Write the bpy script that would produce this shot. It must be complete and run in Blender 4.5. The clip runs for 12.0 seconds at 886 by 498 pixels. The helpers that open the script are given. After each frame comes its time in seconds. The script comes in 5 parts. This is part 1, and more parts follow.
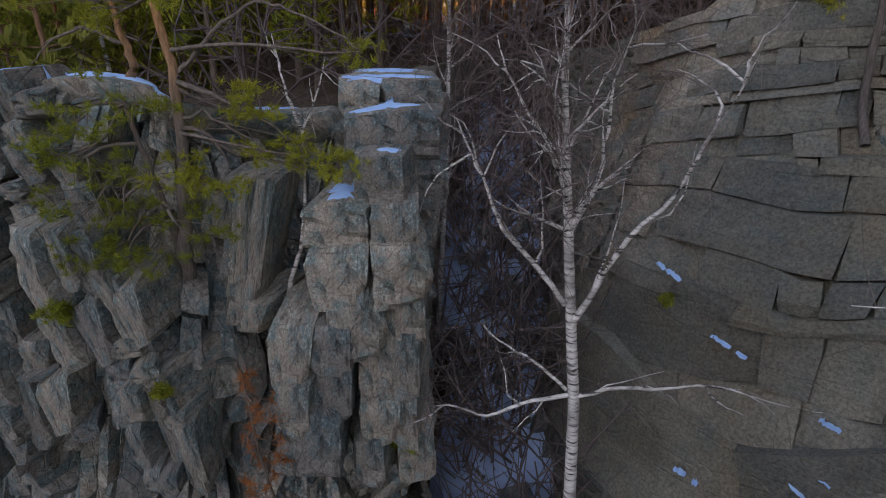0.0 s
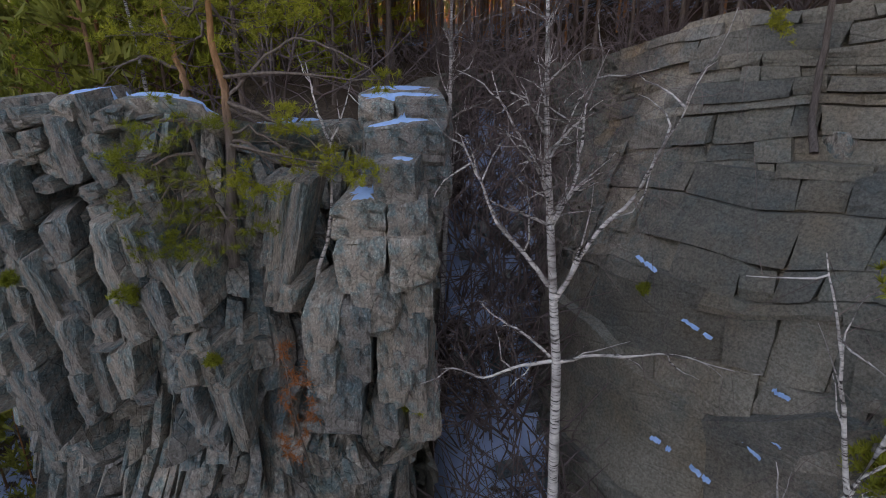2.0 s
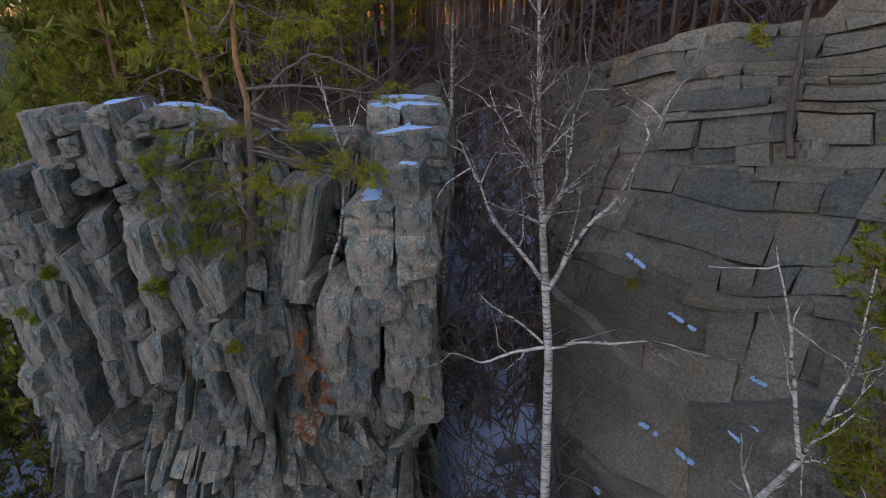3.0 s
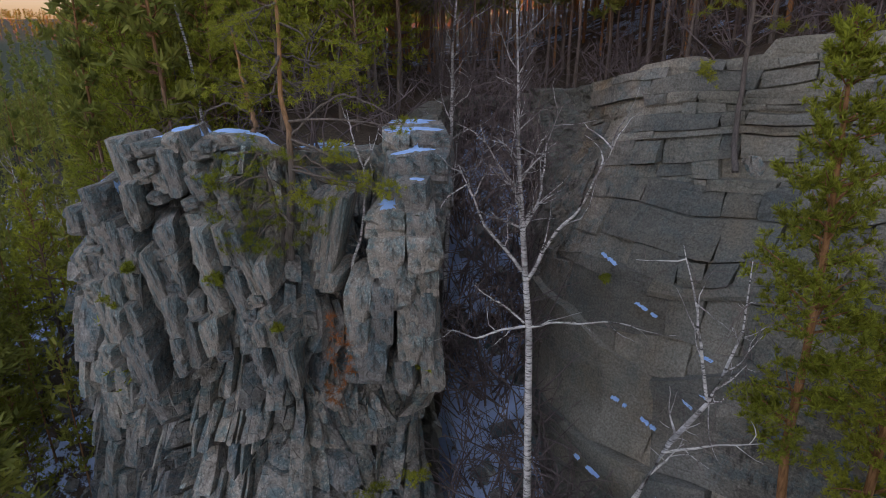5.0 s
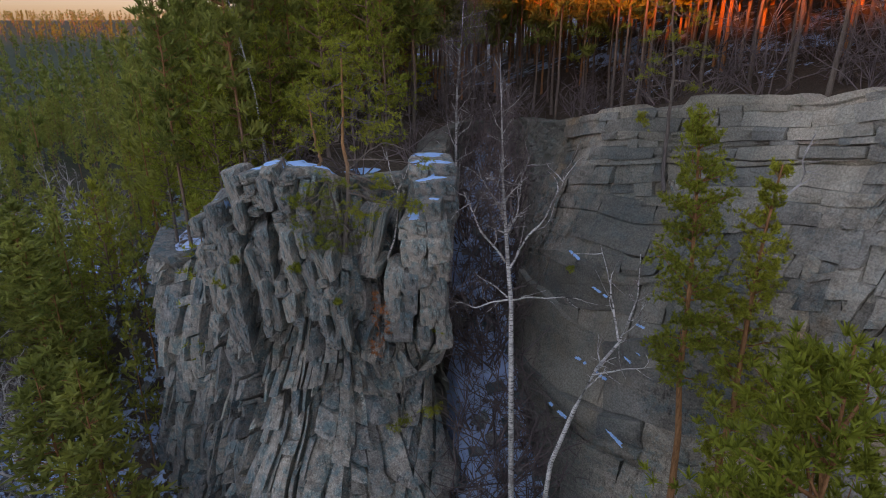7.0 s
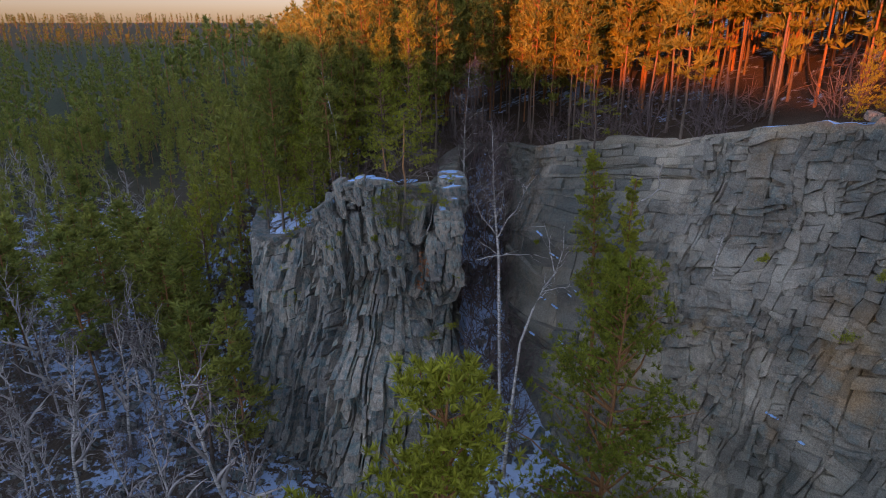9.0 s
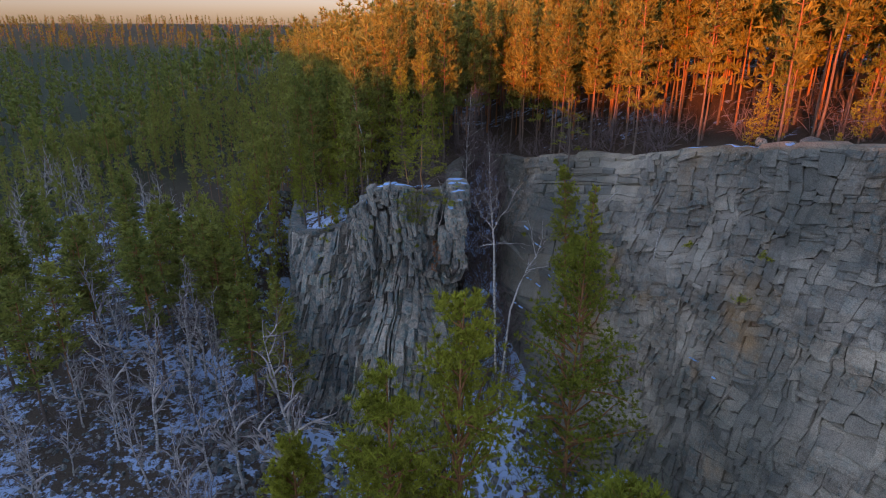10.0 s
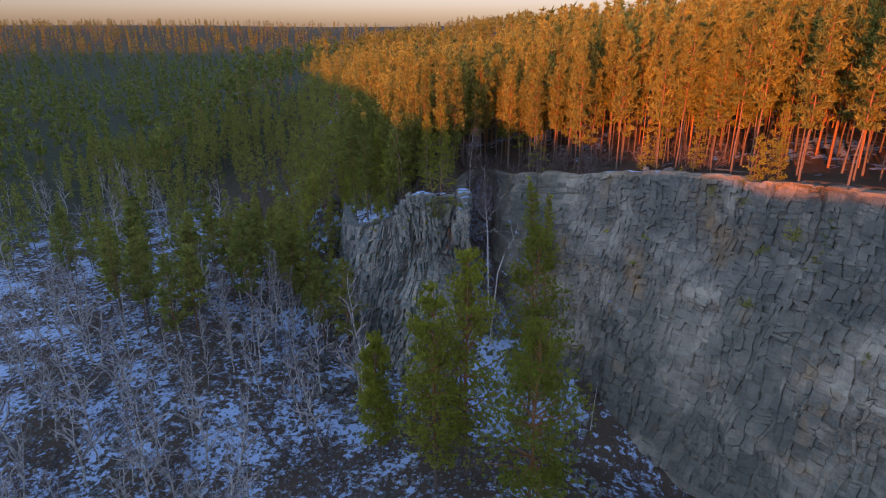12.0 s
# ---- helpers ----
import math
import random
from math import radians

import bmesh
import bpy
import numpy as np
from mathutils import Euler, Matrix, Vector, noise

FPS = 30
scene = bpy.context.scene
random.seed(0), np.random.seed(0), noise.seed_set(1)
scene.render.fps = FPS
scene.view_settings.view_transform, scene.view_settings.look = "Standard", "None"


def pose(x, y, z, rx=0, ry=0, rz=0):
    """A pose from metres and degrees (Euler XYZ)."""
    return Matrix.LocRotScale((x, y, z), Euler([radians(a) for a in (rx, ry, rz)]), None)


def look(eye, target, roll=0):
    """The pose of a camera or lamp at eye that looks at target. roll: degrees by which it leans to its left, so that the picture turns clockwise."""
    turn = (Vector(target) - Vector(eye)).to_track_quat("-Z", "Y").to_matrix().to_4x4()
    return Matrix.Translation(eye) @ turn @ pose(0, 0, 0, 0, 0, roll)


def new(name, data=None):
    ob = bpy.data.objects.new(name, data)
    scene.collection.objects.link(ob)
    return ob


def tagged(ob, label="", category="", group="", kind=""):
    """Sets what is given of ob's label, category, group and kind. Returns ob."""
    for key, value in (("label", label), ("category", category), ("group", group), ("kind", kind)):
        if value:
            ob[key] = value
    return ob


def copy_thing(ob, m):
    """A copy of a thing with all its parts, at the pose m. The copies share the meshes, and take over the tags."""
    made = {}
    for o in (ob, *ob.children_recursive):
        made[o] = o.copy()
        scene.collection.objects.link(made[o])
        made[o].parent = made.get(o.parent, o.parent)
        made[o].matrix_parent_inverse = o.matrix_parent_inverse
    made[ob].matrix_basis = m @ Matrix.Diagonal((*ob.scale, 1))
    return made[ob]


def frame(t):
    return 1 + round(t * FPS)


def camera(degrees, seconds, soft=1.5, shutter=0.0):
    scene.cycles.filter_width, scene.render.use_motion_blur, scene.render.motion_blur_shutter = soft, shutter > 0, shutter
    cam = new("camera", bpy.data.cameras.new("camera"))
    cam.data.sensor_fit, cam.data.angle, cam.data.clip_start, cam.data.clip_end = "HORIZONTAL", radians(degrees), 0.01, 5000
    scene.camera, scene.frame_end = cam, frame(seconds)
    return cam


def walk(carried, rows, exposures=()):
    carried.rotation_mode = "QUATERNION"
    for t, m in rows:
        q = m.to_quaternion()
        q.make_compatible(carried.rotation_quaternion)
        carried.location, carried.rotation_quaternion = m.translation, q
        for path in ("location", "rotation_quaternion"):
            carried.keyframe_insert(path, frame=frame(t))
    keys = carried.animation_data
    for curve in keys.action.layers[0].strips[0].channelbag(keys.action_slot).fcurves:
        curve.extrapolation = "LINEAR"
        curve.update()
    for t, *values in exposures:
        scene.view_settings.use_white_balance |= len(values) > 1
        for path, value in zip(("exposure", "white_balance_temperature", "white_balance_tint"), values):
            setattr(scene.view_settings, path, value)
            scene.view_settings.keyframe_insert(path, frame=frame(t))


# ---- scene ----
cam = camera(73.0, 12.0, soft=1.0)
METRES, EYE, TILT, LEAN, TURN = 85.0, 36.0, -20.8, 0.0, 0.0
ROWS = [
    (0.0, 0.0, 0.0, 0.0, 0.0, 0.0, -0.0),
    (0.5, -0.0002, -0.0062, -0.0008, 0.01, 0.06, 0.02),
    (1.0, -0.0006, -0.0128, -0.0015, 0.0, 0.06, 0.05),
    (1.5, -0.001, -0.0198, -0.002, -0.01, 0.07, 0.05),
    (2.0, -0.0014, -0.0271, -0.0024, -0.01, 0.09, 0.04),
    (2.5, -0.0017, -0.0346, -0.003, 0.03, 0.14, 0.06),
    (3.0, -0.002, -0.0426, -0.0036, 0.02, 0.15, 0.04),
    (5.0, -0.0024, -0.0865, -0.0047, 0.08, 0.33, 0.04),
    (5.5, -0.0026, -0.1035, -0.0045, 0.05, 0.39, 0.04),
    (6.0, -0.0031, -0.1254, -0.0045, 0.04, 0.41, 0.05),
    (6.5, -0.0051, -0.1524, -0.0046, 0.02, 0.41, 0.03),
    (7.0, -0.0076, -0.1871, -0.0063, 0.02, 0.34, 0.02),
    (7.5, -0.0104, -0.2314, -0.01, 0.06, 0.33, 0.05),
    (9.5, -0.0341, -0.5059, -0.0356, -0.52, 0.41, 0.14),
    (10.0, -0.0414, -0.5928, -0.042, -0.63, 0.4, 0.15),
    (10.5, -0.0473, -0.6851, -0.0481, -0.68, 0.42, 0.17),
    (11.0, -0.0541, -0.7833, -0.0531, -0.71, 0.37, 0.2),
    (11.5, -0.0597, -0.8847, -0.0606, -0.64, 0.34, 0.12),
    (12.0, -0.0659, -0.9947, -0.0713, -0.51, 0.37, 0.06),
]
walk(cam, [(t, pose(0, 0, EYE, TILT, LEAN, TURN) @ pose(METRES * x, METRES * y, METRES * z, 90 + pitch, roll, yaw)) for t, x, y, z, yaw, pitch, roll in ROWS],
     exposures=((0.0, 3.02, 8250, 16), (5.0, 3.04, 8000, 15), (7.5, 2.90, 7600, 14), (9.5, 2.76, 6800, 13), (12.0, 2.78, 6350, 12)))

# ---- light: low evening sun from behind and to the left, clear sky ----
SUN_EL, SUN_AZ = 4.0, 205.0          # degrees; azimuth clockwise from +y
world = bpy.data.worlds.new("evening_sky")
scene.world = world
world.use_nodes = True
wn, wl = world.node_tree.nodes, world.node_tree.links
sky = wn.new("ShaderNodeTexSky")
sky.sky_type = 'NISHITA'
sky.sun_disc = False
sky.sun_elevation, sky.sun_rotation = radians(SUN_EL), radians(SUN_AZ)
sky.altitude, sky.air_density, sky.dust_density, sky.ozone_density = 300, 1.0, 0.15, 1.3
wn["Background"].inputs["Strength"].default_value = 0.13
tint = wn.new("ShaderNodeMix")           # dusty pink evening air
tint.data_type, tint.blend_type = 'RGBA', 'MULTIPLY'
tint.inputs[0].default_value = 1.0
tint.inputs[7].default_value = (1.08, 0.93, 1.06, 1)
wl.new(sky.outputs["Color"], tint.inputs[6])
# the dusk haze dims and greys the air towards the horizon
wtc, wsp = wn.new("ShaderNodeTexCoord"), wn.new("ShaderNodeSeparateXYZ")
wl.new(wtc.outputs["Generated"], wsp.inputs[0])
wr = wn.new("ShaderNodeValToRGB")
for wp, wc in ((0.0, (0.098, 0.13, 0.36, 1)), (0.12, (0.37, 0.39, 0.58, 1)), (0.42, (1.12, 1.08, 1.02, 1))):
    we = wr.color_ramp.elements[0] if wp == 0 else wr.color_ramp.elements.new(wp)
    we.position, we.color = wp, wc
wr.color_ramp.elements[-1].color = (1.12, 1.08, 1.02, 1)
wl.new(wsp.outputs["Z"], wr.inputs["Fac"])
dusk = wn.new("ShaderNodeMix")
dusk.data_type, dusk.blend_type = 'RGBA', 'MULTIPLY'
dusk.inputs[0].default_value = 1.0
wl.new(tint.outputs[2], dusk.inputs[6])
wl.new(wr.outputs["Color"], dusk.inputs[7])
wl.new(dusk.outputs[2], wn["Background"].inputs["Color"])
sun = new("sun", bpy.data.lights.new("sun", 'SUN'))
sun.data.energy, sun.data.angle, sun.data.color = 1.5, radians(0.6), (1.0, 0.225, 0.04)
el, az = radians(SUN_EL), radians(SUN_AZ)
SUN_DIR = Vector((math.sin(az) * math.cos(el), math.cos(az) * math.cos(el), math.sin(el)))
sun.matrix_world = look(SUN_DIR * 300, (0, 0, 0))


# ---- materials ----
def material(name, rough=0.9, spec=0.3):
    m = bpy.data.materials.new(name)
    m.use_nodes = True
    b = m.node_tree.nodes["Principled BSDF"]
    b.inputs["Roughness"].default_value = rough
    b.inputs["Specular IOR Level"].default_value = spec
    return m, m.node_tree.nodes, m.node_tree.links, b


def tex(nodes, links, kind, scale, vec=None, **more):
    n = nodes.new("ShaderNodeTex" + kind)
    n.inputs["Scale"].default_value = scale
    for k, v in more.items():
        if k in ("Detail", "Roughness", "Distortion", "Randomness", "Lacunarity"):
            n.inputs[k].default_value = v
    if vec is not None:
        links.new(vec, n.inputs["Vector"])
    return n


def ramp(nodes, links, fac, stops):
    r = nodes.new("ShaderNodeValToRGB")
    e = r.color_ramp.elements
    while len(e) < len(stops):
        e.new(0.5)
    for el_, (p, c) in zip(e, stops):
        el_.position = p
        el_.color = (*c, 1) if len(c) == 3 else c
    links.new(fac, r.inputs["Fac"])
    return r.outputs["Color"]


def mix(nodes, links, fac, a, b, kind='MIX'):
    m = nodes.new("ShaderNodeMix")
    m.data_type, m.blend_type = 'RGBA', kind
    if isinstance(fac, float):
        m.inputs[0].default_value = fac
    else:
        links.new(fac, m.inputs[0])
    for sock, v in ((m.inputs[6], a), (m.inputs[7], b)):
        if isinstance(v, tuple):
            sock.default_value = (*v, 1)
        else:
            links.new(v, sock)
    return m.outputs[2]


def grey(v):
    return (v, v, v)


def mapped(nodes, links, scale=(1, 1, 1), rot=(0, 0, 0)):
    tc, mp = nodes.new("ShaderNodeTexCoord"), nodes.new("ShaderNodeMapping")
    mp.inputs["Scale"].default_value = scale
    mp.inputs["Rotation"].default_value = [radians(a) for a in rot]
    links.new(tc.outputs["Object"], mp.inputs["Vector"])
    return mp.outputs["Vector"]


def bump(nodes, links, b, height, strength, dist, prev=None):
    n = nodes.new("ShaderNodeBump")
    n.inputs["Strength"].default_value, n.inputs["Distance"].default_value = strength, dist
    links.new(height, n.inputs["Height"])
    if prev is not None:
        links.new(prev, n.inputs["Normal"])
    links.new(n.outputs["Normal"], b.inputs["Normal"])
    return n.outputs["Normal"]


def rock_material(name, dark, mid, light, streak, rust):
    """Weathered rock: grey at three scales, blue-green lichen film, pale crust, ochre stains, pitting and fine cracks."""
    m, n, l, b = material(name, 0.92, 0.2)
    v = mapped(n, l)
    vs = mapped(n, l, (1.5, 1.5, 0.75) if streak else (0.35, 0.35, 1.5), (0, 12 if streak else 4, 0))
    big = tex(n, l, "Noise", 0.3, v, Detail=5, Roughness=0.6)
    medium = tex(n, l, "Noise", 1.8, vs, Detail=10, Roughness=0.7)
    fine = tex(n, l, "Noise", 11.0, v, Detail=9, Roughness=0.8)
    info = n.new("ShaderNodeObjectInfo")
    c = ramp(n, l, medium.outputs["Fac"], [(0.30, dark), (0.5, mid), (0.68, light)])
    c = mix(n, l, ramp(n, l, big.outputs["Fac"], [(0.35, grey(0)), (0.65, grey(0.6))]), c, tuple(0.6 * x for x in mid))
    lich = tex(n, l, "Noise", 1.1, v, Detail=7, Roughness=0.72)
    c = mix(n, l, ramp(n, l, lich.outputs["Fac"], [(0.47 if streak else 0.5, grey(0)), (0.58, grey(0.8 if streak else 0.5))]), c, (0.105, 0.175, 0.19))
    spots = tex(n, l, "Noise", 4.5, v, Detail=9, Roughness=0.85)
    c = mix(n, l, ramp(n, l, spots.outputs["Fac"], [(0.54, grey(0)), (0.60, grey(0.5))]), c, tuple(min(0.6, 1.3 * x) for x in light))
    soot = tex(n, l, "Noise", 2.6, mapped(n, l, (1, 1, 0.35)), Detail=8, Roughness=0.75)
    c = mix(n, l, ramp(n, l, soot.outputs["Fac"], [(0.53, grey(0)), (0.64, grey(0.75))]), c, tuple(0.35 * x for x in dark))
    if rust:
        ru = tex(n, l, "Noise", 0.17, mapped(n, l, (1, 1, 0.7)), Detail=5, Roughness=0.6)
        c = mix(n, l, ramp(n, l, ru.outputs["Fac"], [(0.55, grey(0)), (0.66, grey(0.65))]), c, (0.36, 0.22, 0.10))
        pale = tex(n, l, "Noise", 0.13, mapped(n, l, (1, 1, 1.3)), Detail=6, Roughness=0.65)
        c = mix(n, l, ramp(n, l, pale.outputs["Fac"], [(0.47, grey(0)), (0.6, grey(0.7))]), c, (0.44, 0.40, 0.34))
    if rust:
        damp = tex(n, l, "Noise", 0.085, mapped(n, l, (1, 1, 0.55)), Detail=5, Roughness=0.6)
        c = mix(n, l, ramp(n, l, damp.outputs["Fac"], [(0.42, grey(0)), (0.56, grey(0.7))]), c, (0.115, 0.125, 0.115))
    c = mix(n, l, 1.0, c, ramp(n, l, fine.outputs["Fac"], [(0.38, grey(0.58)), (0.6, grey(1.28))]), 'MULTIPLY')
    geo = n.new("ShaderNodeNewGeometry")
    c = mix(n, l, 1.0, c, ramp(n, l, info.outputs["Random"], [(0.0, (0.72, 0.76, 0.80)), (1.0, (1.25, 1.21, 1.15))]), 'MULTIPLY')
    c = mix(n, l, 1.0, c, ramp(n, l, geo.outputs["Random Per Island"], [(0.0, (0.68, 0.71, 0.75)), (1.0, (1.3, 1.26, 1.2))] if streak else [(0.0, grey(0.8)), (1.0, (1.2, 1.17, 1.12))]), 'MULTIPLY')
    ve = tex(n, l, "Voronoi", 1.9 if streak else 1.0, vs)
    ve.feature = 'DISTANCE_TO_EDGE'
    crack = ramp(n, l, ve.outputs["Distance"], [(0.0, grey(0)), (0.05, grey(1))])
    l.new(c, b.inputs["Base Color"])
    n0 = bump(n, l, b, medium.outputs["Fac"], 0.8, 0.10)
    groove = tex(n, l, "Noise", 1.0, mapped(n, l, (7, 7, 0.8) if streak else (1.5, 1.5, 9), (0, 12 if streak else 4, 0)), Detail=6, Roughness=0.65)
    n1 = bump(n, l, b, ramp(n, l, groove.outputs["Fac"], [(0.36, grey(0)), (0.5, grey(0.75)), (0.7, grey(1))]), 0.16, 0.04, n0)
    n2 = bump(n, l, b, crack, 0.6 if streak else 0.35, 0.06, n1)
    bump(n, l, b, fine.outputs["Fac"], 0.8, 0.035, n2)
    return m


ROCK_A = rock_material("weathered_column_rock", (0.15, 0.132, 0.114), (0.345, 0.31, 0.272), (0.50, 0.46, 0.41), True, False)
ROCK_B = rock_material("bedded_quarry_rock", (0.14, 0.119, 0.096), (0.255, 0.222, 0.181), (0.37, 0.325, 0.27), False, True)


def ground_material():
    m, n, l, b = material("forest_floor", 0.95, 0.15)
    v = mapped(n, l)
    big = tex(n, l, "Noise", 0.12, v, Detail=6, Roughness=0.62)
    med = tex(n, l, "Noise", 0.9, v, Detail=9, Roughness=0.72)
    fine = tex(n, l, "Noise", 9.0, v, Detail=7, Roughness=0.75)
    soil = ramp(n, l, fine.outputs["Fac"], [(0.3, (0.035, 0.026, 0.02)), (0.55, (0.10, 0.075, 0.055)), (0.75, (0.19, 0.15, 0.11))])
    attr = n.new("ShaderNodeAttribute")
    attr.attribute_name = "snow"
    add = n.new("ShaderNodeMath")
    add.operation = 'MULTIPLY_ADD'
    l.new(big.outputs["Fac"], add.inputs[0])
    add.inputs[1].default_value = 0.55
    l.new(attr.outputs["Fac"], add.inputs[2])
    add2 = n.new("ShaderNodeMath")
    add2.operation = 'MULTIPLY_ADD'
    l.new(med.outputs["Fac"], add2.inputs[0])
    add2.inputs[1].default_value = 0.75
    l.new(add.outputs[0], add2.inputs[2])
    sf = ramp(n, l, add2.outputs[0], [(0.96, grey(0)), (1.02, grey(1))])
    # snow over soil; its blue is sky shade painted into the colour
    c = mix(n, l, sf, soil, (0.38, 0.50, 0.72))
    cover = n.new("ShaderNodeAttribute")     # undergrowth and saplings of the far woods
    cover.attribute_name = "undergrowth"
    scrub = tex(n, l, "Noise", 0.22, v, Detail=9, Roughness=0.8)
    c = mix(n, l, cover.outputs["Fac"], c, ramp(n, l, scrub.outputs["Fac"], [(0.35, (0.016, 0.02, 0.013)), (0.6, (0.045, 0.053, 0.026)), (0.75, (0.08, 0.073, 0.045))]))
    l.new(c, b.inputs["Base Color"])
    n1 = bump(n, l, b, med.outputs["Fac"], 0.7, 0.3)
    bump(n, l, b, fine.outputs["Fac"], 0.5, 0.06, n1)
    return m


GROUND = ground_material()


def snow_material():
    m, n, l, b = material("old_snow_shade_blue", 0.75, 0.3)
    v = mapped(n, l)
    f = tex(n, l, "Noise", 3.0, v, Detail=7, Roughness=0.6)
    # white snow's blue cast from skylit shade is put into the base colour
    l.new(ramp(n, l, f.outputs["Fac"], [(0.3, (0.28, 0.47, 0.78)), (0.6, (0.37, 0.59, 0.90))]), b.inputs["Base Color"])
    bump(n, l, b, f.outputs["Fac"], 0.5, 0.06)
    return m


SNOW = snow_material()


def bark_material(name, lower, upper, z0, z1, scale=(9, 9, 1.6)):
    m, n, l, b = material(name, 0.92, 0.15)
    v = mapped(n, l, scale)
    f = tex(n, l, "Noise", 1.6, v, Detail=7, Roughness=0.7)
    tc, sp = n.new("ShaderNodeTexCoord"), n.new("ShaderNodeSeparateXYZ")
    l.new(tc.outputs["Object"], sp.inputs[0])
    mr = n.new("ShaderNodeMapRange")
    mr.inputs["From Min"].default_value, mr.inputs["From Max"].default_value = z0, z1
    l.new(sp.outputs["Z"], mr.inputs["Value"])
    c = mix(n, l, mr.outputs[0], lower, upper)
    c = mix(n, l, 1.0, c, ramp(n, l, f.outputs["Fac"], [(0.3, grey(0.45)), (0.65, grey(1.3))]), 'MULTIPLY')
    l.new(c, b.inputs["Base Color"])
    bump(n, l, b, f.outputs["Fac"], 0.8, 0.05)
    return m


PINE_BARK = bark_material("pine_bark", (0.155, 0.122, 0.10), (0.32, 0.155, 0.07), 3.0, 11.0)
CLIFF_PINE_BARK = bark_material("cliff_pine_bark", (0.17, 0.14, 0.12), (0.42, 0.22, 0.10), 34.0, 36.2)
DEAD_BARK = bark_material("dead_grey_bark", (0.15, 0.12, 0.10), (0.19, 0.155, 0.13), 0, 5)
GREY_PINE_BARK = bark_material("grey_pine_bark", (0.13, 0.11, 0.10), (0.17, 0.13, 0.10), 34, 42)


def birch_bark():
    m, n, l, b = material("birch_bark", 0.75, 0.3)
    v = mapped(n, l, (2.5, 2.5, 16))
    f = tex(n, l, "Noise", 1.0, v, Detail=5, Roughness=0.65)
    w = tex(n, l, "Noise", 1.4, mapped(n, l), Detail=4)
    c = ramp(n, l, f.outputs["Fac"], [(0.40, (0.05, 0.045, 0.04)), (0.46, (0.45, 0.42, 0.39)), (0.62, (0.70, 0.67, 0.63))])
    c = mix(n, l, ramp(n, l, w.outputs["Fac"], [(0.5, grey(0)), (0.62, grey(0.75))]), c, (0.2, 0.18, 0.165))
    l.new(c, b.inputs["Base Color"])
    bump(n, l, b, f.outputs["Fac"], 0.4, 0.02)
    return m


BIRCH = birch_bark()


def twig_material(name, col):
    m, n, l, b = material(name, 0.85, 0.2)
    f = tex(n, l, "Noise", 1.2, mapped(n, l), Detail=4)
    l.new(ramp(n, l, f.outputs["Fac"], [(0.35, tuple(0.6 * x for x in col)), (0.65, tuple(1.3 * x for x in col))]), b.inputs["Base Color"])
    return m


TWIG = twig_material("thin_birch_twigs", (0.17, 0.13, 0.12))
PALE_TWIG = twig_material("pale_birch_limbs", (0.42, 0.38, 0.36))
SHRUB = twig_material("bare_shrub_twigs", (0.16, 0.125, 0.12))


def needle_material(name, dark, light):
    m, n, l, b = material(name, 0.7, 0.25)
    geo, info = n.new("ShaderNodeNewGeometry"), n.new("ShaderNodeObjectInfo")
    f = tex(n, l, "Noise", 0.7, mapped(n, l), Detail=5, Roughness=0.7)
    c = ramp(n, l, f.outputs["Fac"], [(0.3, dark), (0.7, light)])
    c = mix(n, l, 1.0, c, ramp(n, l, geo.outputs["Random Per Island"], [(0.0, grey(0.7)), (1.0, grey(1.3))]), 'MULTIPLY')
    c = mix(n, l, 1.0, c, ramp(n, l, info.outputs["Random"], [(0.0, (0.75, 0.8, 0.7)), (1.0, (1.2, 1.15, 1.0))]), 'MULTIPLY')
    l.new(c, b.inputs["Base Color"])
    tr, mx = n.new("ShaderNodeBsdfTranslucent"), n.new("ShaderNodeMixShader")
    l.new(c, tr.inputs["Color"])
    mx.inputs[0].default_value = 0.35
    l.new(b.outputs[0], mx.inputs[1])
    l.new(tr.outputs[0], mx.inputs[2])
    l.new(mx.outputs[0], n["Material Output"].inputs["Surface"])
    return m


NEEDLE = needle_material("pine_needles", (0.19, 0.20, 0.03), (0.37, 0.375, 0.05))
NEEDLE_FAR = needle_material("far_pine_needles", (0.145, 0.17, 0.045), (0.285, 0.28, 0.062))
RUSTY = needle_material("dead_rust_needles", (0.26, 0.09, 0.035), (0.45, 0.17, 0.07))


# ---- numeric helpers ----
def hashed(i, j, seed):
    h = (i.astype(np.int64) * 374761393 + j.astype(np.int64) * 668265263 + seed * 1442695041) & 0x7fffffff
    h = ((h ^ (h >> 13)) * 1274126177) & 0x7fffffff
    h = ((h ^ (h >> 16)) * 668265263) & 0x7fffffff
    return ((h ^ (h >> 15)) & 0xffffff) / float(0xffffff)


def vnoise(x, y, seed=0):
    i, j = np.floor(x), np.floor(y)
    fx, fy = x - i, y - j
    fx, fy = fx * fx * (3 - 2 * fx), fy * fy * (3 - 2 * fy)
    a, b = hashed(i, j, seed), hashed(i + 1, j, seed)
    c, d = hashed(i, j + 1, seed), hashed(i + 1, j + 1, seed)
    return (a * (1 - fx) + b * fx) * (1 - fy) + (c * (1 - fx) + d * fx) * fy


def fbm(x, y, octaves=4, seed=0):
    t, a = 0.0, 0.5
    for k in range(octaves):
        t = t + a * (vnoise(x, y, seed + k) - 0.5)
        x, y, a = x * 2.03 + 17.1, y * 2.03 + 5.7, a * 0.5
    return t


